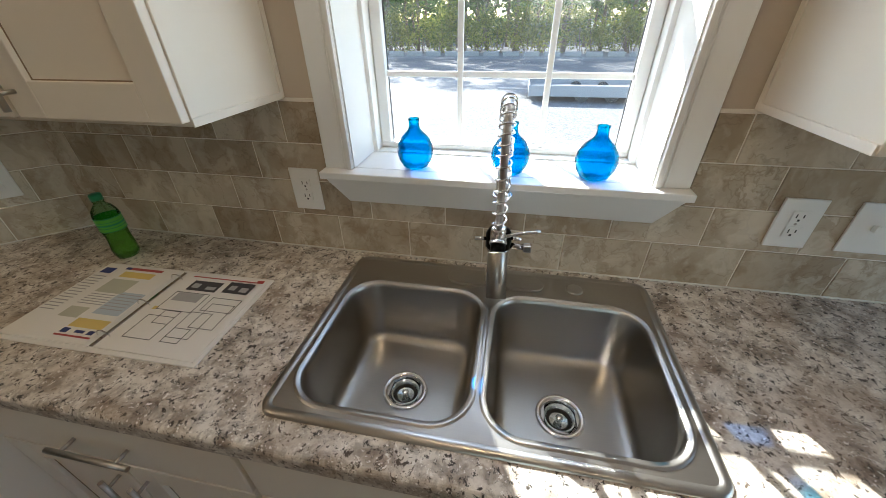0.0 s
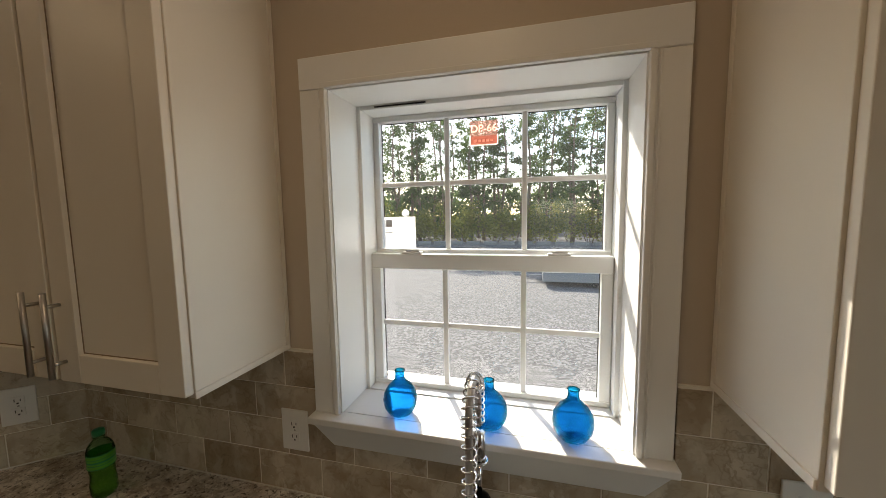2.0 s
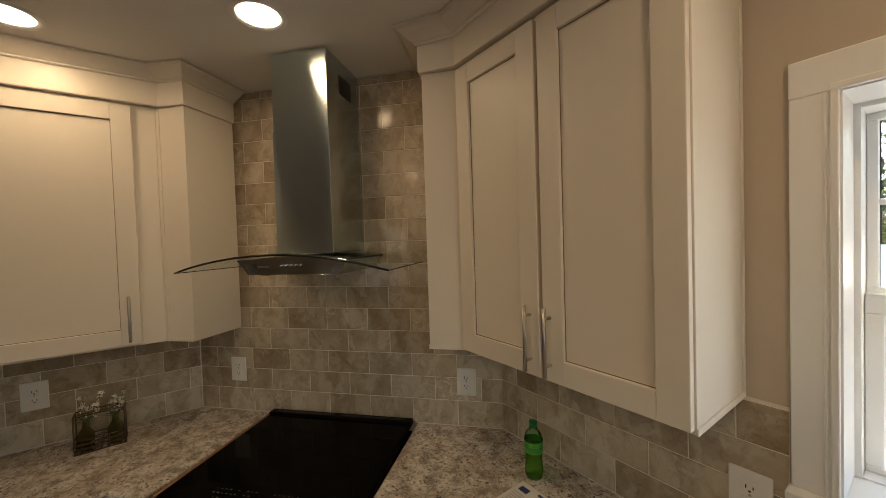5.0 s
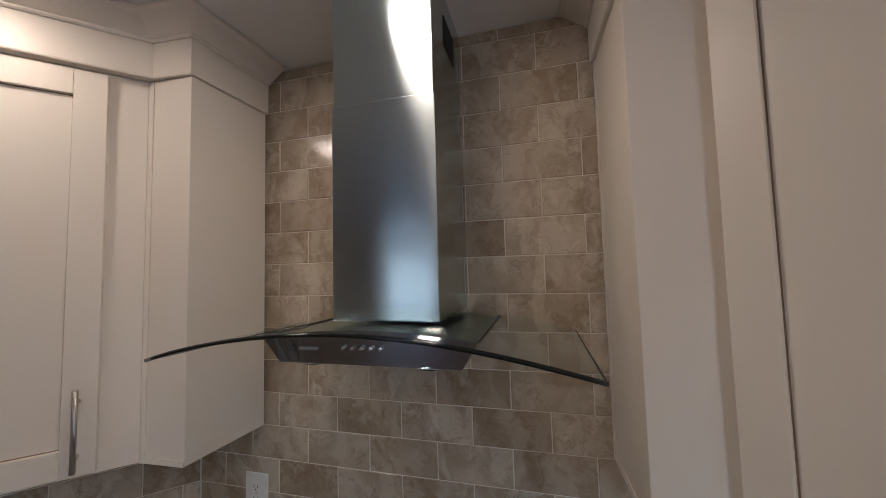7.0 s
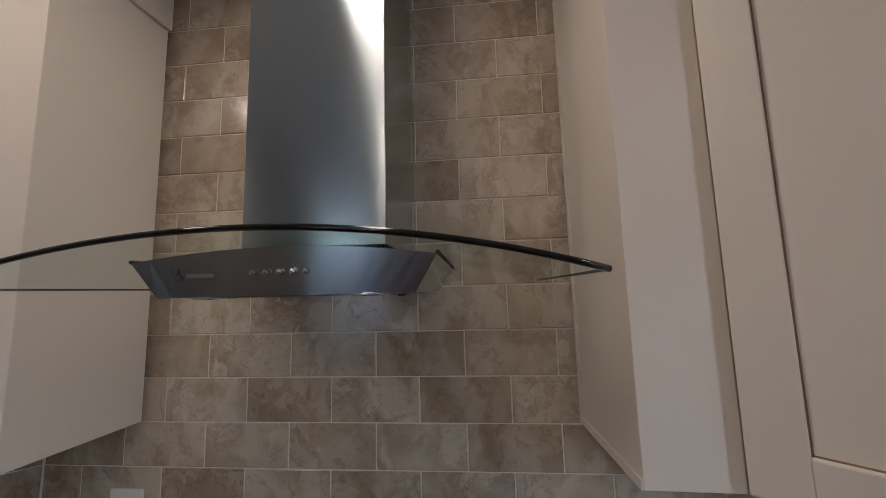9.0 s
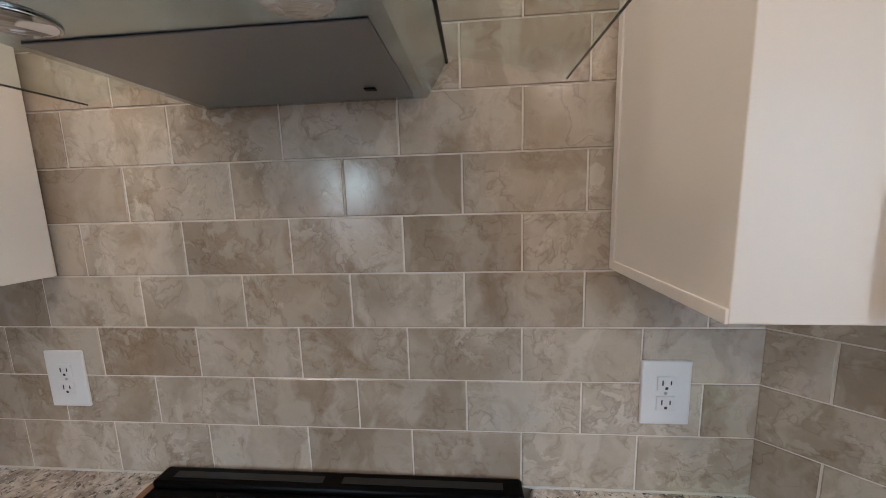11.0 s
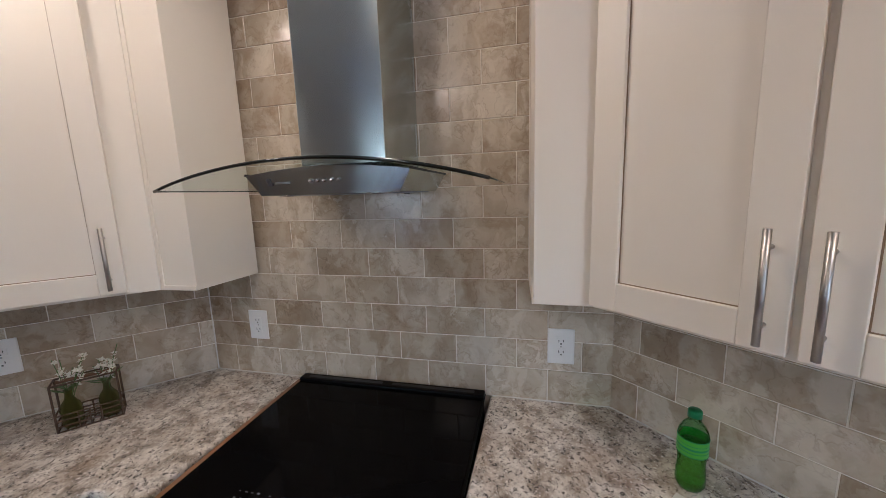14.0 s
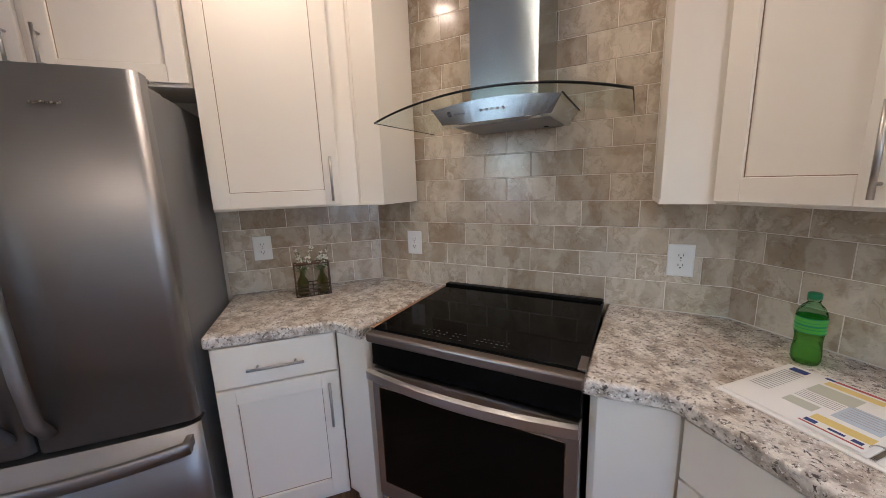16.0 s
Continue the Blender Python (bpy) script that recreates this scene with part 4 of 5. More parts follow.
part("side_pin", tube([(FX - 0.030, FY - 0.01, DECK + 0.142), (FX - 0.060, FY - 0.012, DECK + 0.142)], 0.005, 12), CHROME, faucet)
knob = part("side_valve", tube([(FX + 0.030, FY - 0.005, DECK + 0.125), (FX + 0.062, FY - 0.005, DECK + 0.122)], 0.008, 14), CHROME, faucet)
part("valve_tip", cuboid((FX + 0.062, FY - 0.016, DECK + 0.112), (FX + 0.084, FY + 0.006, DECK + 0.132), 0.004), CHROME, knob)
part("side_pin", tube([(FX + 0.030, FY - 0.01, DECK + 0.150), (FX + 0.056, FY - 0.012, DECK + 0.150)], 0.005, 12), CHROME, faucet)


# ---- range ----
DR = DIAG @ pose(0.831, 0, 0)      # x right, y into the wall, seen from the room
kitchen_range = thing("kitchen_range", "black and stainless slide-in electric range in corner", "range", m=DR)


def rpart(name, bm, material, parent=kitchen_range, label="", smooth=False):
    return part(name, bm, material, parent, label, smooth)


rpart("body", cuboid((-0.376, -0.640, 0.03), (0.376, -0.03, 0.885), 0.003), BLACK)
rpart("cooktop", cuboid((-0.372, -0.650, 0.9165), (0.372, -0.062, 0.927), 0.003), COOKGLASS, label="black ceramic glass cooktop")
rpart("cooktop_tray", cuboid((-0.380, -0.655, 0.9155), (0.380, -0.012, 0.9215), 0.002), BLACK)
rpart("rear_vent", cuboid((-0.378, -0.060, 0.9216), (0.378, -0.014, 0.938), 0.006), BLACK)
bm = cuboid((-0.34, -0.046, 0.9381), (-0.02, -0.030, 0.9395))
cuboid((0.02, -0.046, 0.9381), (0.34, -0.030, 0.9395), bm=bm)
rpart("vent_slot", bm, SLOT)
rpart("front_trim", cuboid((-0.381, -0.692, 0.884), (0.381, -0.650, 0.921), 0.008, segments=3), TRIM_STEEL, label="dark bronzed steel front trim")
rpart("side_trim", cuboid((-0.388, -0.650, 0.9216), (-0.372, -0.050, 0.9265), 0.002), COPPER, label="brown side strip")
rpart("corner_trim", cuboid((0.358, -0.650, 0.9216), (0.381, -0.565, 0.9285), 0.002), TRIM_STEEL)
rpart("control_panel", cuboid((-0.376, -0.668, 0.785), (0.376, -0.640, 0.884), 0.004), BLACK)
door = rpart("oven_door", cuboid((-0.376, -0.680, 0.215), (0.376, -0.642, 0.775), 0.006), RANGE_STEEL, label="stainless oven door")
rpart("oven_window", cuboid((-0.336, -0.684, 0.290), (0.336, -0.6805, 0.704), 0.0015), OVENGLASS, door)
bm = cuboid((-0.339, -0.6835, 0.287), (0.339, -0.6803, 0.2895))
for lo, hi in (((-0.339, -0.6845, 0.7045), (0.339, -0.6803, 0.707)), ((-0.339, -0.6845, 0.2895), (-0.3365, -0.6803, 0.7045)), ((0.3365, -0.6845, 0.2895), (0.339, -0.6803, 0.7045))):
    cuboid(lo, hi, bm=bm)
rpart("window_bezel", bm, CHROME, door)
b = bmesh.new()
prev = None
N = 18
for k in range(N + 1):
    x = -0.374 + 0.748 * k / N
    bow = 0.036 * (1 - (2 * k / N - 1) ** 2)
    vs = [b.verts.new(p) for p in ((x, -0.692 - bow, 0.744), (x, -0.706 - bow, 0.743), (x, -0.711 - bow, 0.748), (x, -0.711 - bow, 0.778), (x, -0.694 - bow, 0.783))]
    if prev:
        for i in range(5):
            b.faces.new((prev[i], prev[(i + 1) % 5], vs[(i + 1) % 5], vs[i])).smooth = False
    else:
        b.faces.new(vs)
    prev = vs
b.faces.new(prev[::-1])
bmesh.ops.recalc_face_normals(b, faces=b.faces)
handle = rpart("oven_handle", b, HANDLE_STEEL, door, "bowed stainless oven handle")
for x in (-0.355, 0.355):
    rpart("handle_mount", cuboid((x - 0.014, -0.700, 0.748), (x + 0.014, -0.678, 0.774), 0.003), RANGE_STEEL, door)
rpart("storage_drawer", cuboid((-0.376, -0.676, 0.075), (0.376, -0.642, 0.208), 0.005), STEEL)
rpart("plinth", cuboid((-0.36, -0.60, 0.0), (0.36, -0.06, 0.03)), BLACK)
icons = bmesh.new()
rnd = random.Random(3)
for cx, cols_n in ((-0.186, 6), (-0.064, 3), (0.026, 7)):
    for i in range(cols_n):
        for j in range(3):
            if rnd.random() < 0.25 or (cols_n == 2 and j):
                continue
            x, y = cx + i * 0.0175, -0.622 + j * 0.021
            cuboid((x, y, 0.9271), (x + rnd.uniform(0.004, 0.009), y + rnd.uniform(0.002, 0.005), 0.9274), bm=icons)
tagged(rpart("control_marks", icons, plain("dim_print", (0.085, 0.085, 0.09), 0.5), label="pale printed touch-control marks"), kind="stuff")

# ---- hood ----
HX = 0.840
hood = thing("range_hood", "stainless chimney range hood with curved glass canopy", "range hood", m=DIAG @ pose(HX, 0, 0))


def frustum(x0, x1, y0, y1, z0, a0, a1, b0, b1, z1, bevel=0.0):
    b = bmesh.new()
    lo = [b.verts.new(p) for p in ((x0, y0, z0), (x1, y0, z0), (x1, y1, z0), (x0, y1, z0))]
    hi = [b.verts.new(p) for p in ((a0, b0, z1), (a1, b0, z1), (a1, b1, z1), (a0, b1, z1))]
    b.faces.new(lo[::-1])
    b.faces.new(hi)
    for i in range(4):
        b.faces.new((lo[i], lo[(i + 1) % 4], hi[(i + 1) % 4], hi[i]))
    if bevel:
        bmesh.ops.bevel(b, geom=list(b.edges), offset=bevel, segments=2, profile=0.5, affect="EDGES")
    return b


CH0, CH1 = -0.112, 0.146
part("chimney", cuboid((CH0, -0.310, 1.752), (CH1, -0.003, 2.26), 0.0015), STEEL, hood)
part("upper_chimney", cuboid((CH0 + 0.003, -0.307, 2.26), (CH1 - 0.003, -0.006, 2.586), 0.0015), STEEL, hood)
bm = bmesh.new()
for k in range(7):
    cuboid((CH1 - 0.0025, -0.20 + 0, 2.44 + k * 0.012), (CH1 - 0.0010, -0.09, 2.446 + k * 0.012), bm=bm)
part("vent_slots", bm, SLOT, hood)
b = bmesh.new()
cols_b = []
for k in range(17):
    f = -1 + 2 * k / 16
    top_z = 1.757 - 0.318 * (0.240 * f) ** 2 - 0.0125
    cols_b.append([b.verts.new(p) for p in ((0.205 * f, -0.002, 1.671), (0.205 * f, -0.372, 1.671), (0.240 * f, -0.386, top_z), (0.240 * f, -0.002, top_z))])
for a, c in zip(cols_b, cols_b[1:]):
    for i in range(4):
        b.faces.new((a[i], a[(i + 1) % 4], c[(i + 1) % 4], c[i]))
b.faces.new(cols_b[0])
b.faces.new(cols_b[-1][::-1])
bmesh.ops.recalc_face_normals(b, faces=b.faces)
part("body", b, STEEL, hood)
under = part("filter", cuboid((-0.185, -0.300, 1.6685), (0.185, -0.03, 1.6708), 0.001), plain("grey_filter", (0.34, 0.34, 0.34), 0.42, 0.9), hood, "grey mesh grease filter")
part("filter_latch", cuboid((0.120, -0.105, 1.6635), (0.138, -0.092, 1.6661), 0.001), BLACK, under)
for x in (-0.135, 0.135):
    lampc = part("hood_lamp", lathe([(0.0, -0.001), (0.030, -0.001), (0.033, -0.003), (0.034, 0.0), (0.0, 0.0)], 24, (x, -0.342, 1.6705)), CHROME, hood)
for k in range(5):
    part("button", lathe([(0.0, 0.005), (0.0038, 0.005), (0.0046, 0.004), (0.0048, 0.0), (0.0, 0.0)], 14), CHROME, hood).matrix_world = DIAG @ pose(HX - 0.042 + k * 0.0208, -0.3805, 1.707, 98)
m_logo = bmesh.new()
cuboid((-0.176, -0.3835, 1.706), (-0.164, -0.3795, 1.716), 0.0, m_logo, None)
cuboid((-0.172, -0.3830, 1.697), (-0.160, -0.3780, 1.705), 0.0, m_logo, None)
part("maker_mark", m_logo, DARKINK, hood)
part("maker_line", cuboid((-0.150, -0.3815, 1.701), (-0.105, -0.3785, 1.707)), plain("dim_mark", (0.14, 0.15, 0.155), 0.5), hood)
b = bmesh.new()
N, T = 36, 0.006
rows_v = []
for k in range(N + 1):
    x = -0.444 + 0.888 * k / N
    z = 1.757 - 0.318 * x * x
    front = -0.492 + 0.012 * (abs(x) / 0.444) ** 6
    rows_v.append([b.verts.new(p) for p in ((x, front, z - T), (x, front, z), (x, -0.004, z), (x, -0.004, z - T))])
for a, c in zip(rows_v, rows_v[1:]):
    for i in range(4):
        f = b.faces.new((a[i], a[(i + 1) % 4], c[(i + 1) % 4], c[i]))
        f.smooth = i in (1, 3)
b.faces.new(rows_v[0])
b.faces.new(rows_v[-1][::-1])
bmesh.ops.recalc_face_normals(b, faces=b.faces)
canopy = part("glass_canopy", b, HOODGLASS, hood, "clear curved glass canopy")
canopy.visible_shadow = False
edge = [(-0.444 + 0.888 * k / N, -0.494 + 0.012 * (abs(-1 + 2 * k / N)) ** 6, 1.754 - 0.318 * (-0.444 + 0.888 * k / N) ** 2) for k in range(N + 1)]
part("glass_edge", tube(edge, 0.0042, 8), plain("dark_glass_edge", (0.010, 0.014, 0.013), 0.08), canopy, "dark polished glass edge")

GLASS_LINE = plain("green_black_glass_edge", (0.05, 0.062, 0.054), 0.15)
for sgn in (-1, 1):
    z_side = 1.754 - 0.318 * 0.444 ** 2
    part("side_edge", tube([(sgn * 0.444, -0.480, z_side), (sgn * 0.444, -0.004, z_side)], 0.0018, 6), GLASS_LINE, canopy, "dark glass side edge")
    part("back_edge", tube([(sgn * (0.245 + 0.199 * k / 6), -0.005, 1.754 - 0.318 * (0.245 + 0.199 * k / 6) ** 2) for k in range(7)], 0.0013, 6), GLASS_LINE, canopy, "dark glass back edge")
    zg = 1.757 - 0.318 * 0.240 ** 2 - 0.0105
    part("gasket", tube([(sgn * 0.2405, -0.386, zg), (sgn * 0.2405, -0.004, zg)], 0.0034, 6), RUBBER, hood, "black gasket under the glass")


# ---- refrigerator ----
fridge = thing("refrigerator", "stainless french-door refrigerator with bottom freezer drawer", "refrigerator", m=pose(-0.60, -2.388, 0, 0, 0, 90))
# local: x along the front (to the north), y into the wall
HW = 0.455
part("cabinet", cuboid((-HW + 0.004, 0.02, 0.03), (HW - 0.004, 0.58, 1.800), 0.006), FRIDGE_SIDE, fridge, "dark grey painted side")
part("top_cover", cuboid((-HW + 0.03, -0.02, 1.8005), (HW - 0.03, 0.22, 1.822), 0.006), FRIDGE_SIDE, fridge)
for x in (-HW + 0.045, HW - 0.045):
    part("hinge_cover", cuboid((x - 0.035, -0.045, 1.8225), (x + 0.035, 0.075, 1.838), 0.008), FRIDGE_SIDE, fridge)


def bowed_door(x0, x1, z0, z1, depth=0.062, bow=0.022):
    b = bmesh.new()
    n = 40
    rings = []
    for k in range(n + 1):
        x = x0 + (x1 - x0) * k / n
        f = -depth - bow * (1 - (x / HW) ** 2) + 0.022 * max(0, 1 - min(k, n - k) / 2.5) ** 2
        rings.append([b.verts.new(p) for p in ((x, 0.014, z0), (x, f, z0), (x, f, z1), (x, 0.014, z1))])
    for a, c in zip(rings, rings[1:]):
        for i in range(4):
            f = b.faces.new((a[i], a[(i + 1) % 4], c[(i + 1) % 4], c[i]))
            f.smooth = i == 1
    b.faces.new(rings[0])
    b.faces.new(rings[-1][::-1])
    bmesh.ops.recalc_face_normals(b, faces=b.faces)
    return b


for x0, x1, hx in ((-HW, -0.004, -0.050), (0.004, HW, 0.050)):
    d = part("fridge_door", bowed_door(x0, x1, 0.632, 1.833), FRIDGE_STEEL, fridge, "brushed stainless curved door")
    pts = [(hx, -0.086, 1.62), (hx, -0.125, 1.56), (hx, -0.142, 1.40), (hx, -0.148, 1.15), (hx, -0.142, 0.92), (hx, -0.125, 0.76), (hx, -0.086, 0.70)]
    b = tube(pts, 0.019, 12)
    for v in b.verts:
        v.co.x = hx + (v.co.x - hx) * 1.15
    part("door_handle", b, FRIDGE_STEEL, d, "long curved stainless handle")
d = part("freezer_drawer", bowed_door(-HW, HW, 0.075, 0.610), FRIDGE_STEEL, fridge, "brushed stainless freezer drawer")
b = bmesh.new()
prev = None
for k in range(21):
    x = -0.435 + 0.87 * k / 20
    bow = 0.05 + 0.035 * (1 - (x / 0.435) ** 2)
    drop = 0.018 * (1 - (x / 0.435) ** 2)
    vs = [b.verts.new((x, -0.06 - bow, 0.582 - drop)), b.verts.new((x, -0.072 - bow, 0.570 - drop)), b.verts.new((x, -0.068 - bow, 0.532 - drop)), b.verts.new((x, -0.05 - bow, 0.537 - drop))]
    if prev:
        for i in range(4):
            b.faces.new((prev[i], prev[(i + 1) % 4], vs[(i + 1) % 4], vs[i])).smooth = True
    else:
        b.faces.new(vs)
    prev = vs
b.faces.new(prev[::-1])
bmesh.ops.recalc_face_normals(b, faces=b.faces)
part("drawer_handle", b, FRIDGE_STEEL, d, "wide bowed stainless handle")
for x in (-0.42, 0.42):
    part("handle_mount", cuboid((x - 0.012, -0.118, 0.537), (x + 0.012, -0.060, 0.577), 0.004), FRIDGE_STEEL, d)
part("kick_grille", cuboid((-HW + 0.02, -0.02, 0.0), (HW - 0.02, 0.02, 0.07), 0.004), RUBBER, fridge)
part("gasket", cuboid((-HW + 0.012, 0.0145, 0.08), (HW - 0.012, 0.0195, 1.80)), RUBBER, fridge)
bm = bmesh.new()
for k in range(8):
    cuboid((0.195 + k * 0.010, -0.0835, 1.724), (0.2015 + k * 0.010, -0.0785, 1.731), bm=bm)
part("maker_mark", bm, CHROME, fridge)


# ---- outlets and switches ----
def outlet(label, m, kind="duplex", w=0.089, h=0.127):
    """A wall plate centred on the origin of m, facing -y."""
    o = thing("wall_outlet" if kind == "duplex" else "light_switch", label, "outlet" if kind == "duplex" else "switch", "white wall plates", m)
    part("plate", cuboid((-w / 2, -0.006, -h / 2), (w / 2, 0, h / 2), 0.003), PLATE, o)
    for cx in ((0,) if w < 0.1 else (-0.024, 0.024)):
        if kind == "duplex":
            for z in (0.0195, -0.0195):
                f = part("receptacle", cuboid((cx - 0.017, -0.0085, z - 0.014), (cx + 0.017, -0.006, z + 0.014), 0.004), PLATE, o)
                bm = cuboid((cx - 0.0085, -0.0089, z - 0.003), (cx - 0.0062, -0.0084, z + 0.007))
                cuboid((cx + 0.0062, -0.0089, z - 0.002), (cx + 0.0085, -0.0084, z + 0.006), bm=bm)
                cuboid((cx - 0.0025, -0.0089, z - 0.011), (cx + 0.0025, -0.0084, z - 0.006), bm=bm)
                part("slots", bm, SLOT, f)
        else:
            part("toggle", cuboid((cx - 0.005, -0.018, -0.004), (cx + 0.005, -0.006, 0.012), 0.002), PLATE, o)
        part("screw", lathe([(0, 0.001), (0.003, 0.0008), (0.0032, 0.0)], 10), NICKEL, o).matrix_world = m @ pose(cx, -0.006, 0, 90)
    return o


T = 0.009   # tiles stand this far off the wall
outlet("white duplex outlet beside window stool", pose(0.890, -T, 1.117))
outlet("white duplex outlet under wall cabinet", pose(2.134, -T, 1.117))
outlet("white two-gang switch plate on tiles", pose(2.312, -T, 1.117), "toggle", 0.142)
outlet("white two-gang switch plate on tiles", pose(2.50, -T, 1.117), "toggle", 0.142)
outlet("white duplex outlet beside the range", DIAG @ pose(1.473, -T, 1.126))
outlet("white duplex outlet beside the range", DIAG @ pose(0.247, -T, 1.136))
outlet("white duplex outlet above counter by refrigerator", pose(XL + T, -1.746, 1.148, 0, 0, 90))


# ---- small things ----
def blown_vase(m, squash):
    prof = [(0.0, 0.003), (0.024, 0.0), (0.035, 0.006), (0.046, 0.024), (0.0495, 0.044), (0.046, 0.063), (0.035, 0.081), (0.021, 0.094), (0.0145, 0.102), (0.0130, 0.118), (0.0150, 0.126), (0.0115, 0.126), (0.0100, 0.118), (0.0115, 0.102), (0.018, 0.093), (0.032, 0.080), (0.043, 0.062), (0.0465, 0.044), (0.043, 0.025), (0.032, 0.009), (0.022, 0.006), (0.0, 0.007)]
    v = thing("glass_vase", "small blue bubbled glass vase on window sill", "vase", "blue glass vases", m)
    b = lathe([(r * squash, z * 1.02) for r, z in prof], 36)
    part("vessel", b, BLUE, v)
    return v


for x, y, s in ((1.212, 0.030, 0.98), (1.464, 0.026, 1.0), (1.674, 0.022, 1.03)):
    blown_vase(pose(x, y, 1.188), s)

bottle = thing("drink_bottle", "green plastic soda bottle with green cap on worktop", "bottle", m=pose(0.307, -0.155, COUNTER))
SQ, SR = 0.93, 0.89
prof = [(0.0, 0.004), (0.020, 0.0), (0.031, 0.003), (0.0365, 0.016), (0.0362, 0.040), (0.0340, 0.066), (0.0335, 0.080), (0.0352, 0.098), (0.0372, 0.104), (0.0372, 0.150), (0.0365, 0.158), (0.033, 0.170), (0.026, 0.182), (0.0165, 0.192), (0.0135, 0.198), (0.0165, 0.200), (0.0165, 0.203), (0.0135, 0.205), (0.013, 0.212), (0.0, 0.212)]
part("vessel", lathe([(r * SR, z * SQ) for r, z in prof], 32), GREEN, bottle)
wrap = part("label", lathe([(0.0374 * SR, 0.105 * SQ), (0.0378 * SR, 0.106 * SQ), (0.0378 * SR, 0.148 * SQ), (0.0374 * SR, 0.149 * SQ)], 32), GREENLABEL, bottle, "lime green wrap label")
for z in (0.104, 0.148):
    part("label_border", lathe([(0.0374 * SR, z * SQ), (0.0383 * SR, (z + 0.0005) * SQ), (0.0383 * SR, (z + 0.0025) * SQ), (0.0374 * SR, (z + 0.003) * SQ)], 32), GREENCAP, wrap, "dark green border line")
for z, h in ((0.116, 0.0022), (0.124, 0.0055), (0.136, 0.0016)):
    part("label_print", lathe([(0.0377 * SR, z * SQ), (0.0380 * SR, z * SQ + 0.0003), (0.0380 * SR, z * SQ + h), (0.0377 * SR, z * SQ + h + 0.0003)], 32), GREENCAP, wrap, "dark green printed band")
part("cap", lathe([(0.0, 0.224 * SQ), (0.013, 0.224 * SQ), (0.0152, 0.221 * SQ), (0.0155, 0.2055 * SQ), (0.0, 0.2055 * SQ)], 24), GREENCAP, bottle, "dark green screw cap")
part("drink", lathe([(0.0, 0.006), (0.029 * SR, 0.006), (0.0350 * SR, 0.016), (0.0348 * SR, 0.037), (0.0325 * SR, 0.062), (0.0320 * SR, 0.074), (0.0337 * SR, 0.091), (0.0355 * SR, 0.098), (0.0355 * SR, 0.118), (0.0, 0.118)], 28), DRINK, bottle)

binder = thing("ring_binder", "open white ring binder with printed floor plan pages", "binder", m=pose(0.575, -0.355, COUNTER, 0, 0, 1.0))
part("cover", cuboid((-0.272, -0.152, 0.0), (0.272, 0.152, 0.004), 0.0015), PLATE, binder)
part("spine_plate", cuboid((-0.0045, -0.140, 0.004), (0.0045, 0.140, 0.008), 0.001), CHROME, binder)
for y in (-0.108, 0.0, 0.108):
    part("binder_ring", tube([(0.017 * math.cos(a), y, 0.008 + 0.016 * math.sin(a)) for a in [math.pi * k / 12 for k in range(13)]], 0.0016, 8), CHROME, binder)


def page(x0, x1, lift, name="page"):
    b = bmesh.new()
    n = 10
    cols_v = []
    for k in range(n + 1):
        x = x0 + (x1 - x0) * k / n
        f = k / n
        z = 0.0045 + lift * math.sin(math.pi * min(1, f * 1.2 + 0.05)) * 0.6 + lift * 0.4
        cols_v.append([b.verts.new(p) for p in ((x, -0.141, z), (x, 0.141, z), (x, 0.141, 0.0042), (x, -0.141, 0.0042))])
    for a, c in zip(cols_v, cols_v[1:]):
        for i in range(4):
            b.faces.new((a[i], a[(i + 1) % 4], c[(i + 1) % 4], c[i]))
    b.faces.new(cols_v[0])
    b.faces.new(cols_v[-1][::-1])
    bmesh.ops.recalc_face_normals(b, faces=b.faces)
    return part(name, b, PAPER, binder)


left_page, right_page = page(-0.262, -0.006, 0.006), page(0.006, 0.262, 0.004)


def ink(parent, rects, material, name, z):
    if len(rects) < 6:
        for x0, x1, y0, y1 in rects:
            part(name, cuboid((x0, y0, z), (x1, y1, z + 0.0003)), material, parent)
        return
    bm = bmesh.new()
    for x0, x1, y0, y1 in rects:
        cuboid((x0, y0, z), (x1, y1, z + 0.0003), bm=bm)
    tagged(part(name, bm, material, parent), kind="stuff")


zl, zr = 0.0112, 0.0090
sheet = part("front_sheet", cuboid((-0.196, -0.139, 0.0106), (-0.014, 0.139, 0.0116), 0.0003), PAPER, left_page, "smaller printed sheet in a clear sleeve")
zs = 0.01165
ink(left_page, [(-0.248, -0.212, 0.098, 0.122)], NAVYINK, "navy_print", zl)
ink(left_page, [(-0.252, -0.208, 0.082 - 0.0115 * k, 0.085 - 0.0115 * k) for k in range(13)], GREYINK, "printed_text", zl)
ink(sheet, [(-0.165, -0.062, 0.121, 0.131), (-0.118, -0.018, -0.127, -0.122)], REDINK, "red_print", zs)
ink(sheet, [(-0.184, -0.166, 0.121, 0.131)], NAVYINK, "navy_print", zs)
ink(sheet, [(-0.172, -0.070, 0.088, 0.112), (-0.112, -0.018, -0.098, -0.070)], YELLOWINK, "yellow_print", zs)
ink(sheet, [(-0.176, -0.092, 0.022, 0.078), (-0.176, -0.120, -0.072, -0.036)], PALEINK, "pale_panel", zs)
ink(sheet, [(-0.098, -0.022, -0.052, 0.030)], CYANINK, "grey_panel", zs)
ink(sheet, [(-0.176, -0.100, 0.012 - 0.009 * k, 0.0145 - 0.009 * k) for k in range(5)] + [(-0.092, -0.028, 0.020 - 0.011 * k, 0.0225 - 0.011 * k) for k in range(6)], GREYINK, "printed_text", zs + 0.0004)
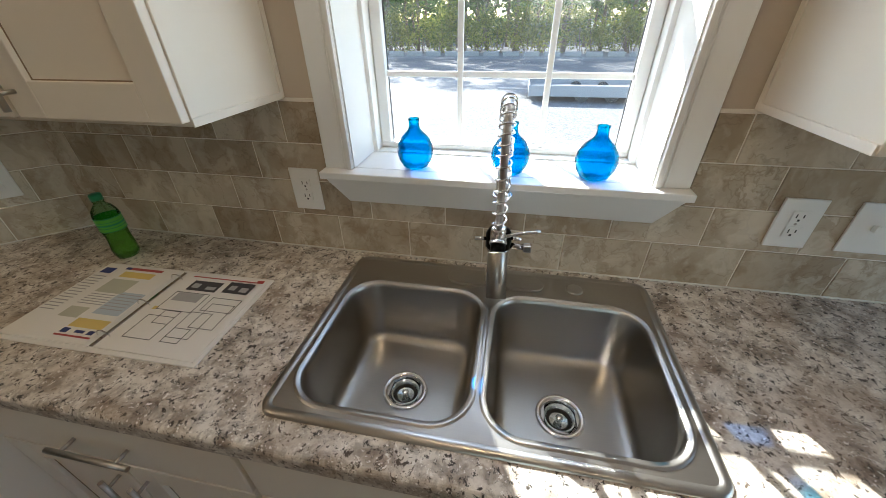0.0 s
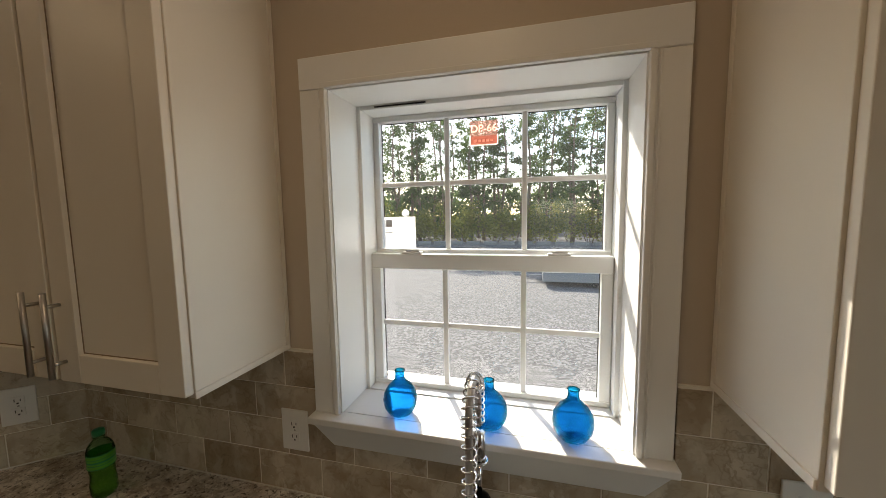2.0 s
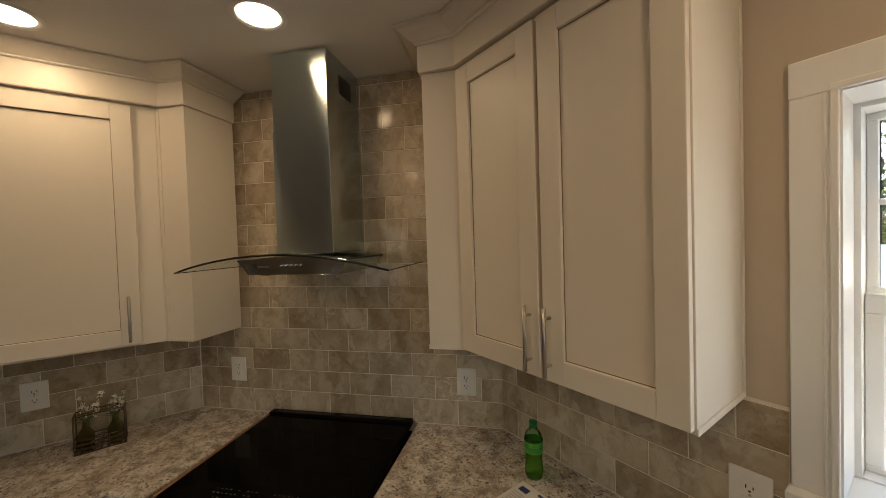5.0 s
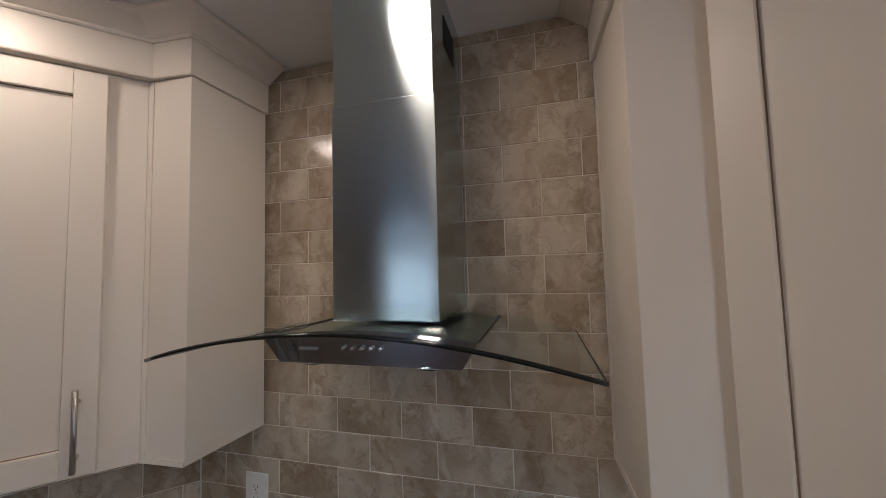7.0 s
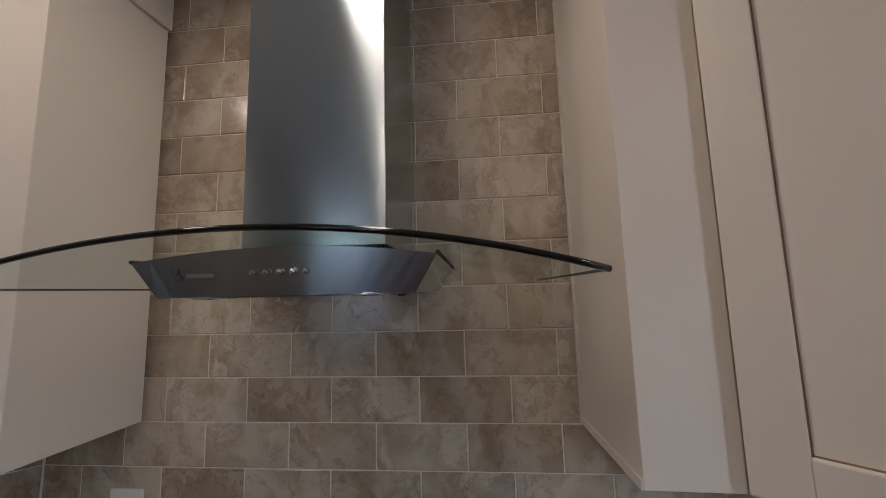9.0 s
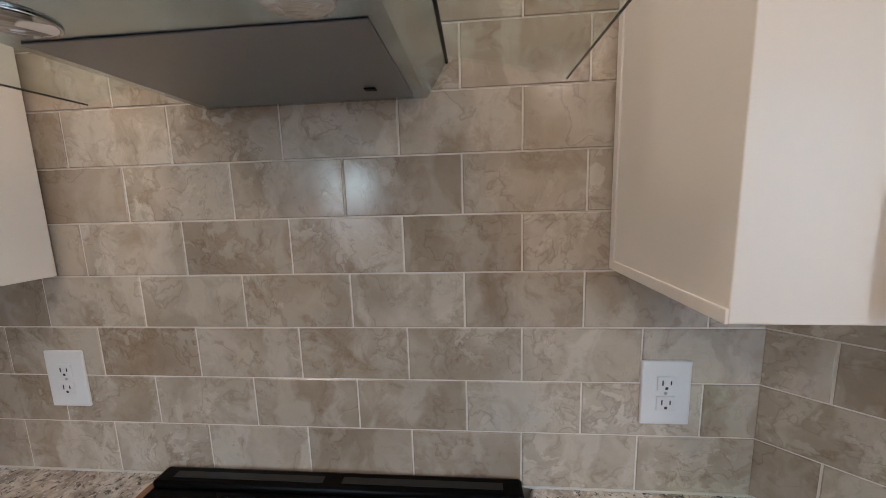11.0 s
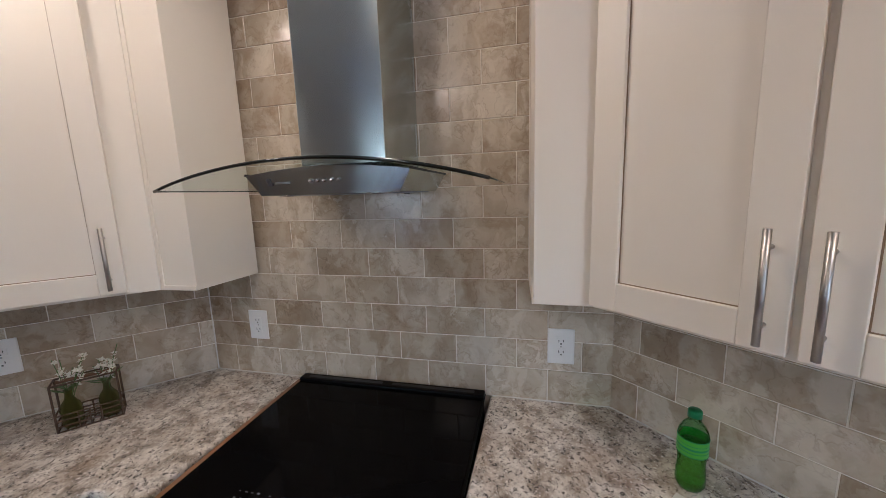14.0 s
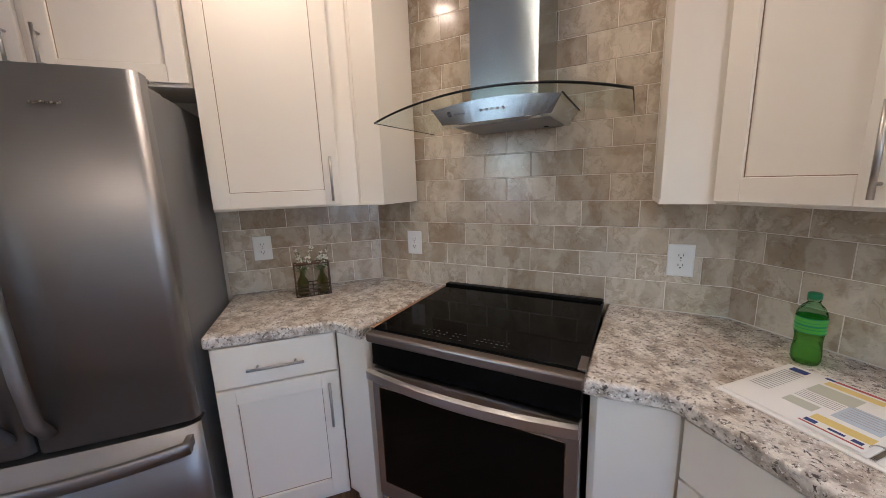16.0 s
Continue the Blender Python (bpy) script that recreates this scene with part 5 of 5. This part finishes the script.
ink(sheet, [(-0.114, -0.094, -0.117, -0.103), (-0.076, -0.050, -0.114, -0.106), (-0.040, -0.024, -0.116, -0.104)], NAVYINK, "picture_marks", zs)
ink(right_page, [(0.060, 0.148, 0.070, 0.110), (0.165, 0.240, 0.074, 0.118)], DARKINK, "dark_photo", zr)
ink(right_page, [(0.068, 0.090, 0.080, 0.098), (0.112, 0.140, 0.078, 0.090), (0.176, 0.196, 0.086, 0.104), (0.210, 0.232, 0.082, 0.100)], GREYINK, "photo_detail", zr + 0.0004)
ink(right_page, [(0.040, 0.255, 0.124, 0.128), (0.235, 0.255, 0.128, 0.136)], REDINK, "heading_rule", zr)
ink(right_page, [(0.055, 0.130, 0.026, 0.058)], GREYINK, "shaded_rooms", zr)
plan = []
for x0, x1, y0, y1 in ((0.045, 0.145, -0.010, 0.060), (0.075, 0.12, -0.055, -0.010), (0.045, 0.12, -0.105, -0.030), (0.145, 0.205, -0.090, -0.005), (0.175, 0.240, -0.055, 0.030), (0.160, 0.245, 0.002, 0.052), (0.145, 0.19, -0.105, -0.06)):
    w = 0.0016
    plan += [(x0, x1, y0, y0 + w), (x0, x1, y1 - w, y1), (x0, x0 + w, y0, y1), (x1 - w, x1, y0, y1)]
ink(right_page, plan, DARKINK, "plan_lines", zr + 0.0004)
ink(right_page, [(0.034, 0.044, -0.012, 0.000)], YELLOWINK, "yellow_mark", zr)

# wire caddy with two bud vases
caddy = thing("wire_caddy", "rusty wire caddy holding two bud vases on worktop", "caddy", m=pose(-1.010, -1.508, COUNTER, 0, 0, 94))
CWX, CD, CHH = 0.082, 0.034, 0.166
for y in (-CD, CD):
    for x in (-CWX, CWX):
        part("post", tube([(x, y, 0.002), (x, y, CHH)], 0.0032, 8), RUST, caddy)
    for z in (0.004, 0.022, 0.042, 0.060):
        part("rail", tube([(-CWX, y, z), (CWX, y, z)], 0.0029, 8), RUST, caddy)
    part("top_rail", tube([(-CWX, y, CHH), (CWX, y, CHH)], 0.0032, 8), RUST, caddy)
    for x in (-0.028, 0.0, 0.028):
        part("upright", tube([(x, y, 0.004), (x, y, 0.060)], 0.0026, 6), RUST, caddy)
for x in (-CWX, CWX):
    for z in (0.004, 0.032, 0.060, CHH):
        part("end_rail", tube([(x, -CD, z), (x, CD, z)], 0.0028, 8), RUST, caddy)
part("wood_handle", tube([(-CWX + 0.01, 0, CHH), (CWX - 0.01, 0, CHH)], 0.006, 10), painted("handle_wood", (0.16, 0.085, 0.045), 0.6, 0.2, 60, 0.2), caddy)
bm = bmesh.new()
for k in range(9):
    x = -CWX + 2 * CWX * k / 8
    tube([(x, -CD, 0.003), (x, CD, 0.003)], 0.0024, 6, bm)
part("base_wires", bm, RUST, caddy)
rnd = random.Random(8)
for side in (-1, 1):
    bud = thing("bud_vase", "olive glass bud vase with white blossom sprigs", "vase", "bud vases", caddy.matrix_world @ pose(side * 0.048, 0, 0.0048))
    part("vessel", lathe([(r * 1.12, z * 1.15) for r, z in [(0.0, 0.0), (0.021, 0.0), (0.024, 0.005), (0.0245, 0.055), (0.021, 0.068), (0.012, 0.082), (0.009, 0.092), (0.009, 0.108), (0.011, 0.111), (0.0085, 0.111), (0.0065, 0.106), (0.0065, 0.092), (0.010, 0.081), (0.019, 0.067), (0.0215, 0.055), (0.021, 0.007), (0.0, 0.004)]], 24), OLIVEGLASS, bud)
    stems, leaves, petals = bmesh.new(), bmesh.new(), bmesh.new()
    for s in range(6):
        a, lean = rnd.uniform(0, 6.28), rnd.uniform(0.02, 0.085)
        top = rnd.uniform(0.175, 0.25)
        pts = [(math.cos(a) * lean * f * f, math.sin(a) * lean * f * f * 0.6, 0.02 + (top - 0.02) * f) for f in (0, 0.35, 0.6, 0.8, 1.0)]
        tube(pts, 0.0014, 5, stems)
        for q in range(6):
            f = rnd.uniform(0.66, 1.0)
            c = Vector((math.cos(a) * lean * f * f + rnd.uniform(-0.008, 0.008), math.sin(a) * lean * f * f * 0.6 + rnd.uniform(-0.008, 0.008), 0.02 + (top - 0.02) * f))
            tilt = Matrix.Translation(c) @ Euler((rnd.uniform(-1, 1), rnd.uniform(-1, 1), rnd.uniform(0, 6))).to_matrix().to_4x4()
            for k in range(5):
                an = 2 * math.pi * k / 5
                vs = [petals.verts.new(tilt @ Vector(p)) for p in ((0, 0, 0), (0.006 * math.cos(an - 0.6), 0.006 * math.sin(an - 0.6), 0.003), (0.011 * math.cos(an), 0.011 * math.sin(an), 0.004), (0.006 * math.cos(an + 0.6), 0.006 * math.sin(an + 0.6), 0.003))]
                petals.faces.new(vs)
    for s in range(12):
        a, L = rnd.uniform(0, 6.28), rnd.uniform(0.03, 0.07)
        z = rnd.uniform(0.11, 0.14)
        d = Vector((math.cos(a), math.sin(a) * 0.7, 0.45))
        side_v = Vector((-math.sin(a), math.cos(a), 0)) * 0.006
        p0 = Vector((0, 0, z))
        leaves.faces.new([leaves.verts.new(p) for p in (p0, p0 + d * L * 0.5 + side_v, p0 + d * L, p0 + d * L * 0.5 - side_v)])
    part("stem", stems, STEM, bud)
    part("leaf_blades", leaves, STEM, bud)
    part("blossom", petals, PETAL, bud)


# ---- recessed ceiling lights ----
def downlight(x, y, watts):
    d = thing("recessed_light", "round recessed ceiling light, switched on", "ceiling light", "recessed ceiling lights", pose(x, y, CEILING))
    part("trim_ring", lathe([(0.092, 0.0), (0.090, -0.006), (0.080, -0.008), (0.072, -0.004), (0.070, 0.0)], 36), TRIM, d)
    part("diffuser", lathe([(0.0, -0.0025), (0.071, -0.0025), (0.071, -0.0005), (0.0, -0.0005)], 36), LAMPGLOW, d)
    lamp = new("downlight_lamp", bpy.data.lights.new("downlight_lamp", "AREA"))
    lamp.data.shape, lamp.data.size, lamp.data.energy, lamp.data.color = "DISK", 0.13, watts, (1.0, 0.71, 0.44)
    lamp.matrix_world = pose(x, y, CEILING - 0.012)
    return d


for x, y, watts in ((-0.198, -0.925, 0.54), (-0.63, -1.62, 0.42), (1.38, -0.62, 0.68), (0.75, -2.35, 0.62), (2.35, -2.0, 0.62), (-0.2, -4.2, 0.4), (1.8, -4.2, 0.4)):
    downlight(x, y, watts)


# ---- far windows ----
def far_window(name, m, w, h, label, cols_n):
    win = thing(name, label, "window", m=m, kind="structure")
    bm = cuboid((0, 0.03, 0), (0.05, 0.11, h), 0.003)
    cuboid((w - 0.05, 0.03, 0), (w, 0.11, h), 0.003, bm)
    cuboid((0.05, 0.03, 0), (w - 0.05, 0.11, 0.05), 0.003, bm)
    cuboid((0.05, 0.03, h - 0.05), (w - 0.05, 0.11, h), 0.003, bm)
    part("window_frame", bm, VINYL, win)
    for k in range(1, cols_n):
        part("mullion", cuboid((w * k / cols_n - 0.03, 0.045, 0.05), (w * k / cols_n + 0.03, 0.095, h - 0.05), 0.003), VINYL, win)
    part("meeting_rail", cuboid((0.05, 0.05, h / 2 - 0.02), (w - 0.05, 0.09, h / 2 + 0.02), 0.003), VINYL, win)
    b = bmesh.new()
    b.faces.new([b.verts.new(p) for p in ((0.05, 0.07, 0.05), (w - 0.05, 0.07, 0.05), (w - 0.05, 0.07, h - 0.05), (0.05, 0.07, h - 0.05))])
    pane = part("pane", b, PANE, win)
    pane.visible_shadow = False
    lamp = new("window_daylight", bpy.data.lights.new("window_daylight", "AREA"))
    lamp.data.shape, lamp.data.size, lamp.data.size_y = "RECTANGLE", w - 0.1, h - 0.1
    lamp.matrix_world = m @ pose(w / 2, 0.15, h / 2, -90)
    return lamp


day = far_window("window_2", pose(XE, EW[1], EW[2], 0, 0, -90), EW[1] - EW[0], EW[3] - EW[2], "white double-hung window in the far wall", 1)
day.data.energy, day.data.color = 0.30, (1.0, 0.93, 0.82)
day = far_window("window_3", pose(SW[1], YS, SW[2], 0, 0, 180), SW[1] - SW[0], SW[3] - SW[2], "white window in the far wall", 1)
day.data.energy, day.data.color = 0.08, (1.0, 0.96, 0.90)

# ---- outdoors ----
GZ = -0.75
b = bmesh.new()
b.faces.new([b.verts.new(p) for p in ((-900, -900, GZ), (900, -900, GZ), (900, 900, GZ), (-900, 900, GZ))])
structure("ground", b, GROUND, "pale gravel yard around the house", "ground")
structure("road", cuboid((-60, 18.5, GZ - 0.1), (60, 26.0, GZ + 0.012)), ASPHALT, "dark asphalt lane in tree shade", "road")
kerb = thing("parking_stop", "row of pale concrete edging blocks by the lane", "kerb")
for k in range(26):
    x = -18 + k * 1.4
    part("block", cuboid((x, 28.0, GZ), (x + 1.1, 28.25, GZ + 0.3), 0.03), CONCRETE, kerb)
trailer = thing("flatbed_trailer", "low grey open trailer bed parked on gravel", "trailer", m=pose(3.9, 12.6, GZ))
TRAILER_GREY = painted("worn_grey_steel", (0.24, 0.24, 0.245), 0.6, 0.2, 12, 0.1)
part("bed", cuboid((-2.05, -0.95, 0.24), (2.05, 0.95, 0.30), 0.01), CONCRETE, trailer)
for y in (-1.0, 0.96):
    part("side_panel", cuboid((-2.1, y, 0.18), (2.1, y + 0.04, 0.50), 0.01), TRAILER_GREY, trailer)
for x in (-2.1, 2.06):
    part("end_panel", cuboid((x, -0.96, 0.18), (x + 0.04, 0.96, 0.50), 0.01), TRAILER_GREY, trailer)
for x in (-0.45, 0.45):
    for y in (-0.9, 0.72):
        tyre = tube([(x, y, 0.20), (x, y + 0.18, 0.20)], 0.20, 20)
        part("wheel", tyre, RUBBER, trailer)
part("drawbar", cuboid((-3.1, -0.04, 0.20), (-2.1, 0.04, 0.26), 0.01), TRAILER_GREY, trailer)


def leaf_cloud(rnd, centre, radius, count, size, bm, flat=0.6):
    for _ in range(count):
        d = Vector((rnd.gauss(0, 1), rnd.gauss(0, 1), rnd.gauss(0, 1))).normalized() * radius * rnd.random() ** 0.4
        d.z *= flat
        c = Vector(centre) + d
        u = Vector((rnd.uniform(-1, 1), rnd.uniform(-1, 1), rnd.uniform(-1, 1))).normalized()
        v = u.orthogonal().normalized()
        s = size * rnd.uniform(0.6, 1.4)
        bm.faces.new([bm.verts.new(c + p) for p in (u * s, v * s * 0.45, -u * s, -v * s * 0.45)])


def pine(seed):
    rnd = random.Random(seed)
    t = thing("pine_tree", "tall thin pine with a ragged green crown", "tree", "pine row")
    H = rnd.uniform(11.5, 13.5)
    bend = rnd.uniform(-0.4, 0.4)
    trunk = tube([(bend * (k / 8) ** 2, 0.2 * math.sin(k), H * k / 8) for k in range(9)], rnd.uniform(0.15, 0.22), 8, taper=0.04)
    crown = bmesh.new()
    for k in range(38):
        z = H * rnd.uniform(0.22, 1.0)
        a, L = rnd.uniform(0, 6.28), rnd.uniform(0.8, 2.0) * (1.15 - 0.65 * z / H)
        p0 = Vector((bend * (z / H) ** 2, 0, z))
        tip = p0 + Vector((math.cos(a) * L, math.sin(a) * L, rnd.uniform(0.0, 0.6)))
        tube([p0, p0.lerp(tip, 0.5) + Vector((0, 0, 0.05)), tip], 0.035, 5, trunk, taper=0.012)
        leaf_cloud(rnd, tip, rnd.uniform(0.40, 0.85), 44, 0.14, crown)
    part("trunk", trunk, BARK, t)
    part("crown", crown, NEEDLES, t)
    return t


def shrub(seed):
    rnd = random.Random(seed)
    t = thing("roadside_shrub", "bushy green and yellow roadside shrub", "shrub", "roadside shrubs")
    bm = bmesh.new()
    stems = bmesh.new()
    for k in range(7):
        c = (rnd.uniform(-1.3, 1.3), rnd.uniform(-0.7, 0.7), rnd.uniform(0.5, 3.4))
        tube([(c[0] * 0.3, c[1] * 0.3, 0), (c[0] * 0.7, c[1] * 0.7, c[2] * 0.5), c], 0.03, 5, stems, taper=0.01)
        leaf_cloud(rnd, c, rnd.uniform(0.6, 1.0), 190, 0.10, bm, 0.9)
    part("stems", stems, BARK, t)
    part("crown", bm, LEAVES, t)
    return t


rnd = random.Random(21)
kinds = [pine(s) for s in range(5)]
spots = []
for row, (y, n, step) in enumerate(((33.0, 24, 2.0), (37.0, 22, 2.4), (42.0, 16, 3.6))):
    for k in range(n):
        spots.append((-31 + k * step + rnd.uniform(-0.6, 0.6), y + rnd.uniform(-1.2, 1.2)))
for i, (x, y) in enumerate(spots):
    m = pose(x, y, GZ - 0.02, 0, 0, rnd.uniform(0, 360))
    if i < len(kinds):
        kinds[i].matrix_world = m
    else:
        copy_thing(kinds[i % 5], m)
kinds = [shrub(s) for s in range(3)]
for i in range(40):
    m = pose(-28 + i * 1.25 + rnd.uniform(-0.3, 0.3), 31.0 + rnd.uniform(-0.5, 0.9), GZ - 0.02, 0, 0, rnd.uniform(0, 360))
    if i < 3:
        kinds[i].matrix_world = m
    else:
        copy_thing(kinds[i % 3], m)
wr = random.Random(5)
wood_bm = bmesh.new()
for k in range(2600):
    leaf_cloud(wr, (wr.uniform(-44, 34), wr.uniform(45, 51), GZ + 5.5 * wr.random() ** 1.3), 0.8, 5, 0.42, wood_bm, 0.9)
tagged(part("far_woods", wood_bm, NEEDLES), "dense dark green woods behind the pines", "woods", kind="stuff")


# ---- tiles and floor planks ----
TW, TH, PW, PH, Z0 = 0.2160, 0.1052, 0.2195, 0.1083, 0.9265
tile_meshes = {}


def tile_mesh(w, h, key="tile"):
    k = (round(w, 3), round(h, 3))
    if k not in tile_meshes:
        b = cuboid((0, -0.008, 0), (w, 0, h))
        top = [e for e in b.edges if all(v.co.y < -0.004 for v in e.verts)]
        bmesh.ops.bevel(b, geom=top, offset=0.0014, segments=1, profile=0.5, affect="EDGES")
        me = bpy.data.meshes.new(key)
        b.to_mesh(me)
        b.free()
        me.materials.append(TILE)
        tile_meshes[k] = me
    return tile_meshes[k]


def tile_field(parent, m, length, z_top, phases, x_from=0.0, skip=()):
    """Running-bond tiles on a wall; m turns its plan: x along the wall, y into it."""
    row, z = 0, Z0
    bottom = COUNTER + 0.001
    while z < z_top - 0.01:
        z_lo, z_hi = (bottom if row == 0 else z), min(z + TH, z_top)
        x = x_from + (phases[row % 2] - PW)
        while x < length:
            a, c = max(x, x_from), min(x + TW, length)
            pieces = [(a, c)]
            for s0, s1, t0, t1 in skip:
                if z_lo < t1 and z_hi > t0:
                    if t0 - z_lo > 0.012 and t0 > 1.0 and t0 < 1.1:
                        for p0, p1 in pieces:
                            q0, q1 = max(p0, s0), min(p1, s1)
                            if q1 - q0 > 0.012:
                                ob = new("tile", tile_mesh(q1 - q0, t0 - z_lo))
                                ob.parent = parent
                                ob.matrix_world = m @ pose(q0, -0.001, z_lo)
                    pieces = [q for p0, p1 in pieces for q in ((p0, min(p1, s0)), (max(p0, s1), p1)) if q[1] - q[0] > 0.012]
            for p0, p1 in pieces:
                if p1 - p0 > 0.012:
                    ob = new("tile", tile_mesh(p1 - p0, z_hi - z_lo))
                    ob.parent = parent
                    ob.matrix_world = m @ pose(p0, -0.001, z_lo)
            x += PW
        z += PH
        row += 1


tile_field(wall_diagonal, DIAG, DIAG_LEN, CEILING - 0.004, (0.1145, 0.0075 + PW))
cuts = ((0.962, 1.890, 1.168, 1.40), (1.02, 1.83, 1.092, 1.168))
bm = cuboid((0.0, -0.0068, COUNTER), (0.964, -0.0003, 1.365))
cuboid((0.964, -0.0068, COUNTER), (1.890, -0.0003, 1.09), bm=bm)
cuboid((1.890, -0.0068, COUNTER), (2.86, -0.0003, 1.365), bm=bm)
grout_n = structure("backsplash_bed", bm, GROUT, "pale grout bed behind wall tiles", "grout")
tile_field(grout_n, pose(0, 0, 0), 2.86, 1.362, (0.09, 0.20), 0.004, cuts)
grout_w = structure("backsplash_bed", cuboid((XL + 0.0003, -1.925, COUNTER), (XL + 0.0068, -1.13, 1.365)), GROUT, "pale grout bed behind wall tiles", "grout")
tile_field(grout_w, pose(XL, -1.925, 0, 0, 0, 90), 0.795, 1.362, (0.20, 0.09))
CAULK = plain("pale_caulk", (0.70, 0.67, 0.61), 0.5)
for parent, m, a, c in ((wall_diagonal, DIAG, 0.004, DIAG_LEN - 0.004), (grout_n, pose(0, 0, 0), 0.006, 2.74), (grout_w, pose(XL, -1.925, 0, 0, 0, 90), 0.03, 0.79)):
    bm = cuboid((a, -0.0125, COUNTER - 0.001), (c, -0.0085, COUNTER + 0.0035), 0.001)
    bm.transform(m)
    part("caulk_line", bm, CAULK, parent)
for x, y in ((-1.1885, -1.1268), (-0.0063, -0.0092)):
    part("corner_caulk", cuboid((x - 0.0025, y - 0.0025, COUNTER), (x + 0.0025, y + 0.0025, UPPER - 0.002), 0.001), CAULK, wall_diagonal)
plank_meshes = {}
for r in range(48):
    x, y = XL, -0.15 - (r + 1) * 0.1255
    first = True
    while x < XE - 0.02:
        L = round(min(((r * 0.41) % 0.9 + 0.3) if first else 1.2, XE - x), 3)
        first = False
        if L not in plank_meshes:
            bm = cuboid((0, 0, -0.012), (L - 0.0015, 0.124, 0.0), 0.0015, segments=1)
            plank_meshes[L] = bpy.data.meshes.new("plank")
            bm.to_mesh(plank_meshes[L])
            bm.free()
            plank_meshes[L].materials.append(FLOORWOOD)
        ob = new("plank", plank_meshes[L])
        ob.parent = floor
        ob.matrix_world = pose(x, y, 0)
        x += L
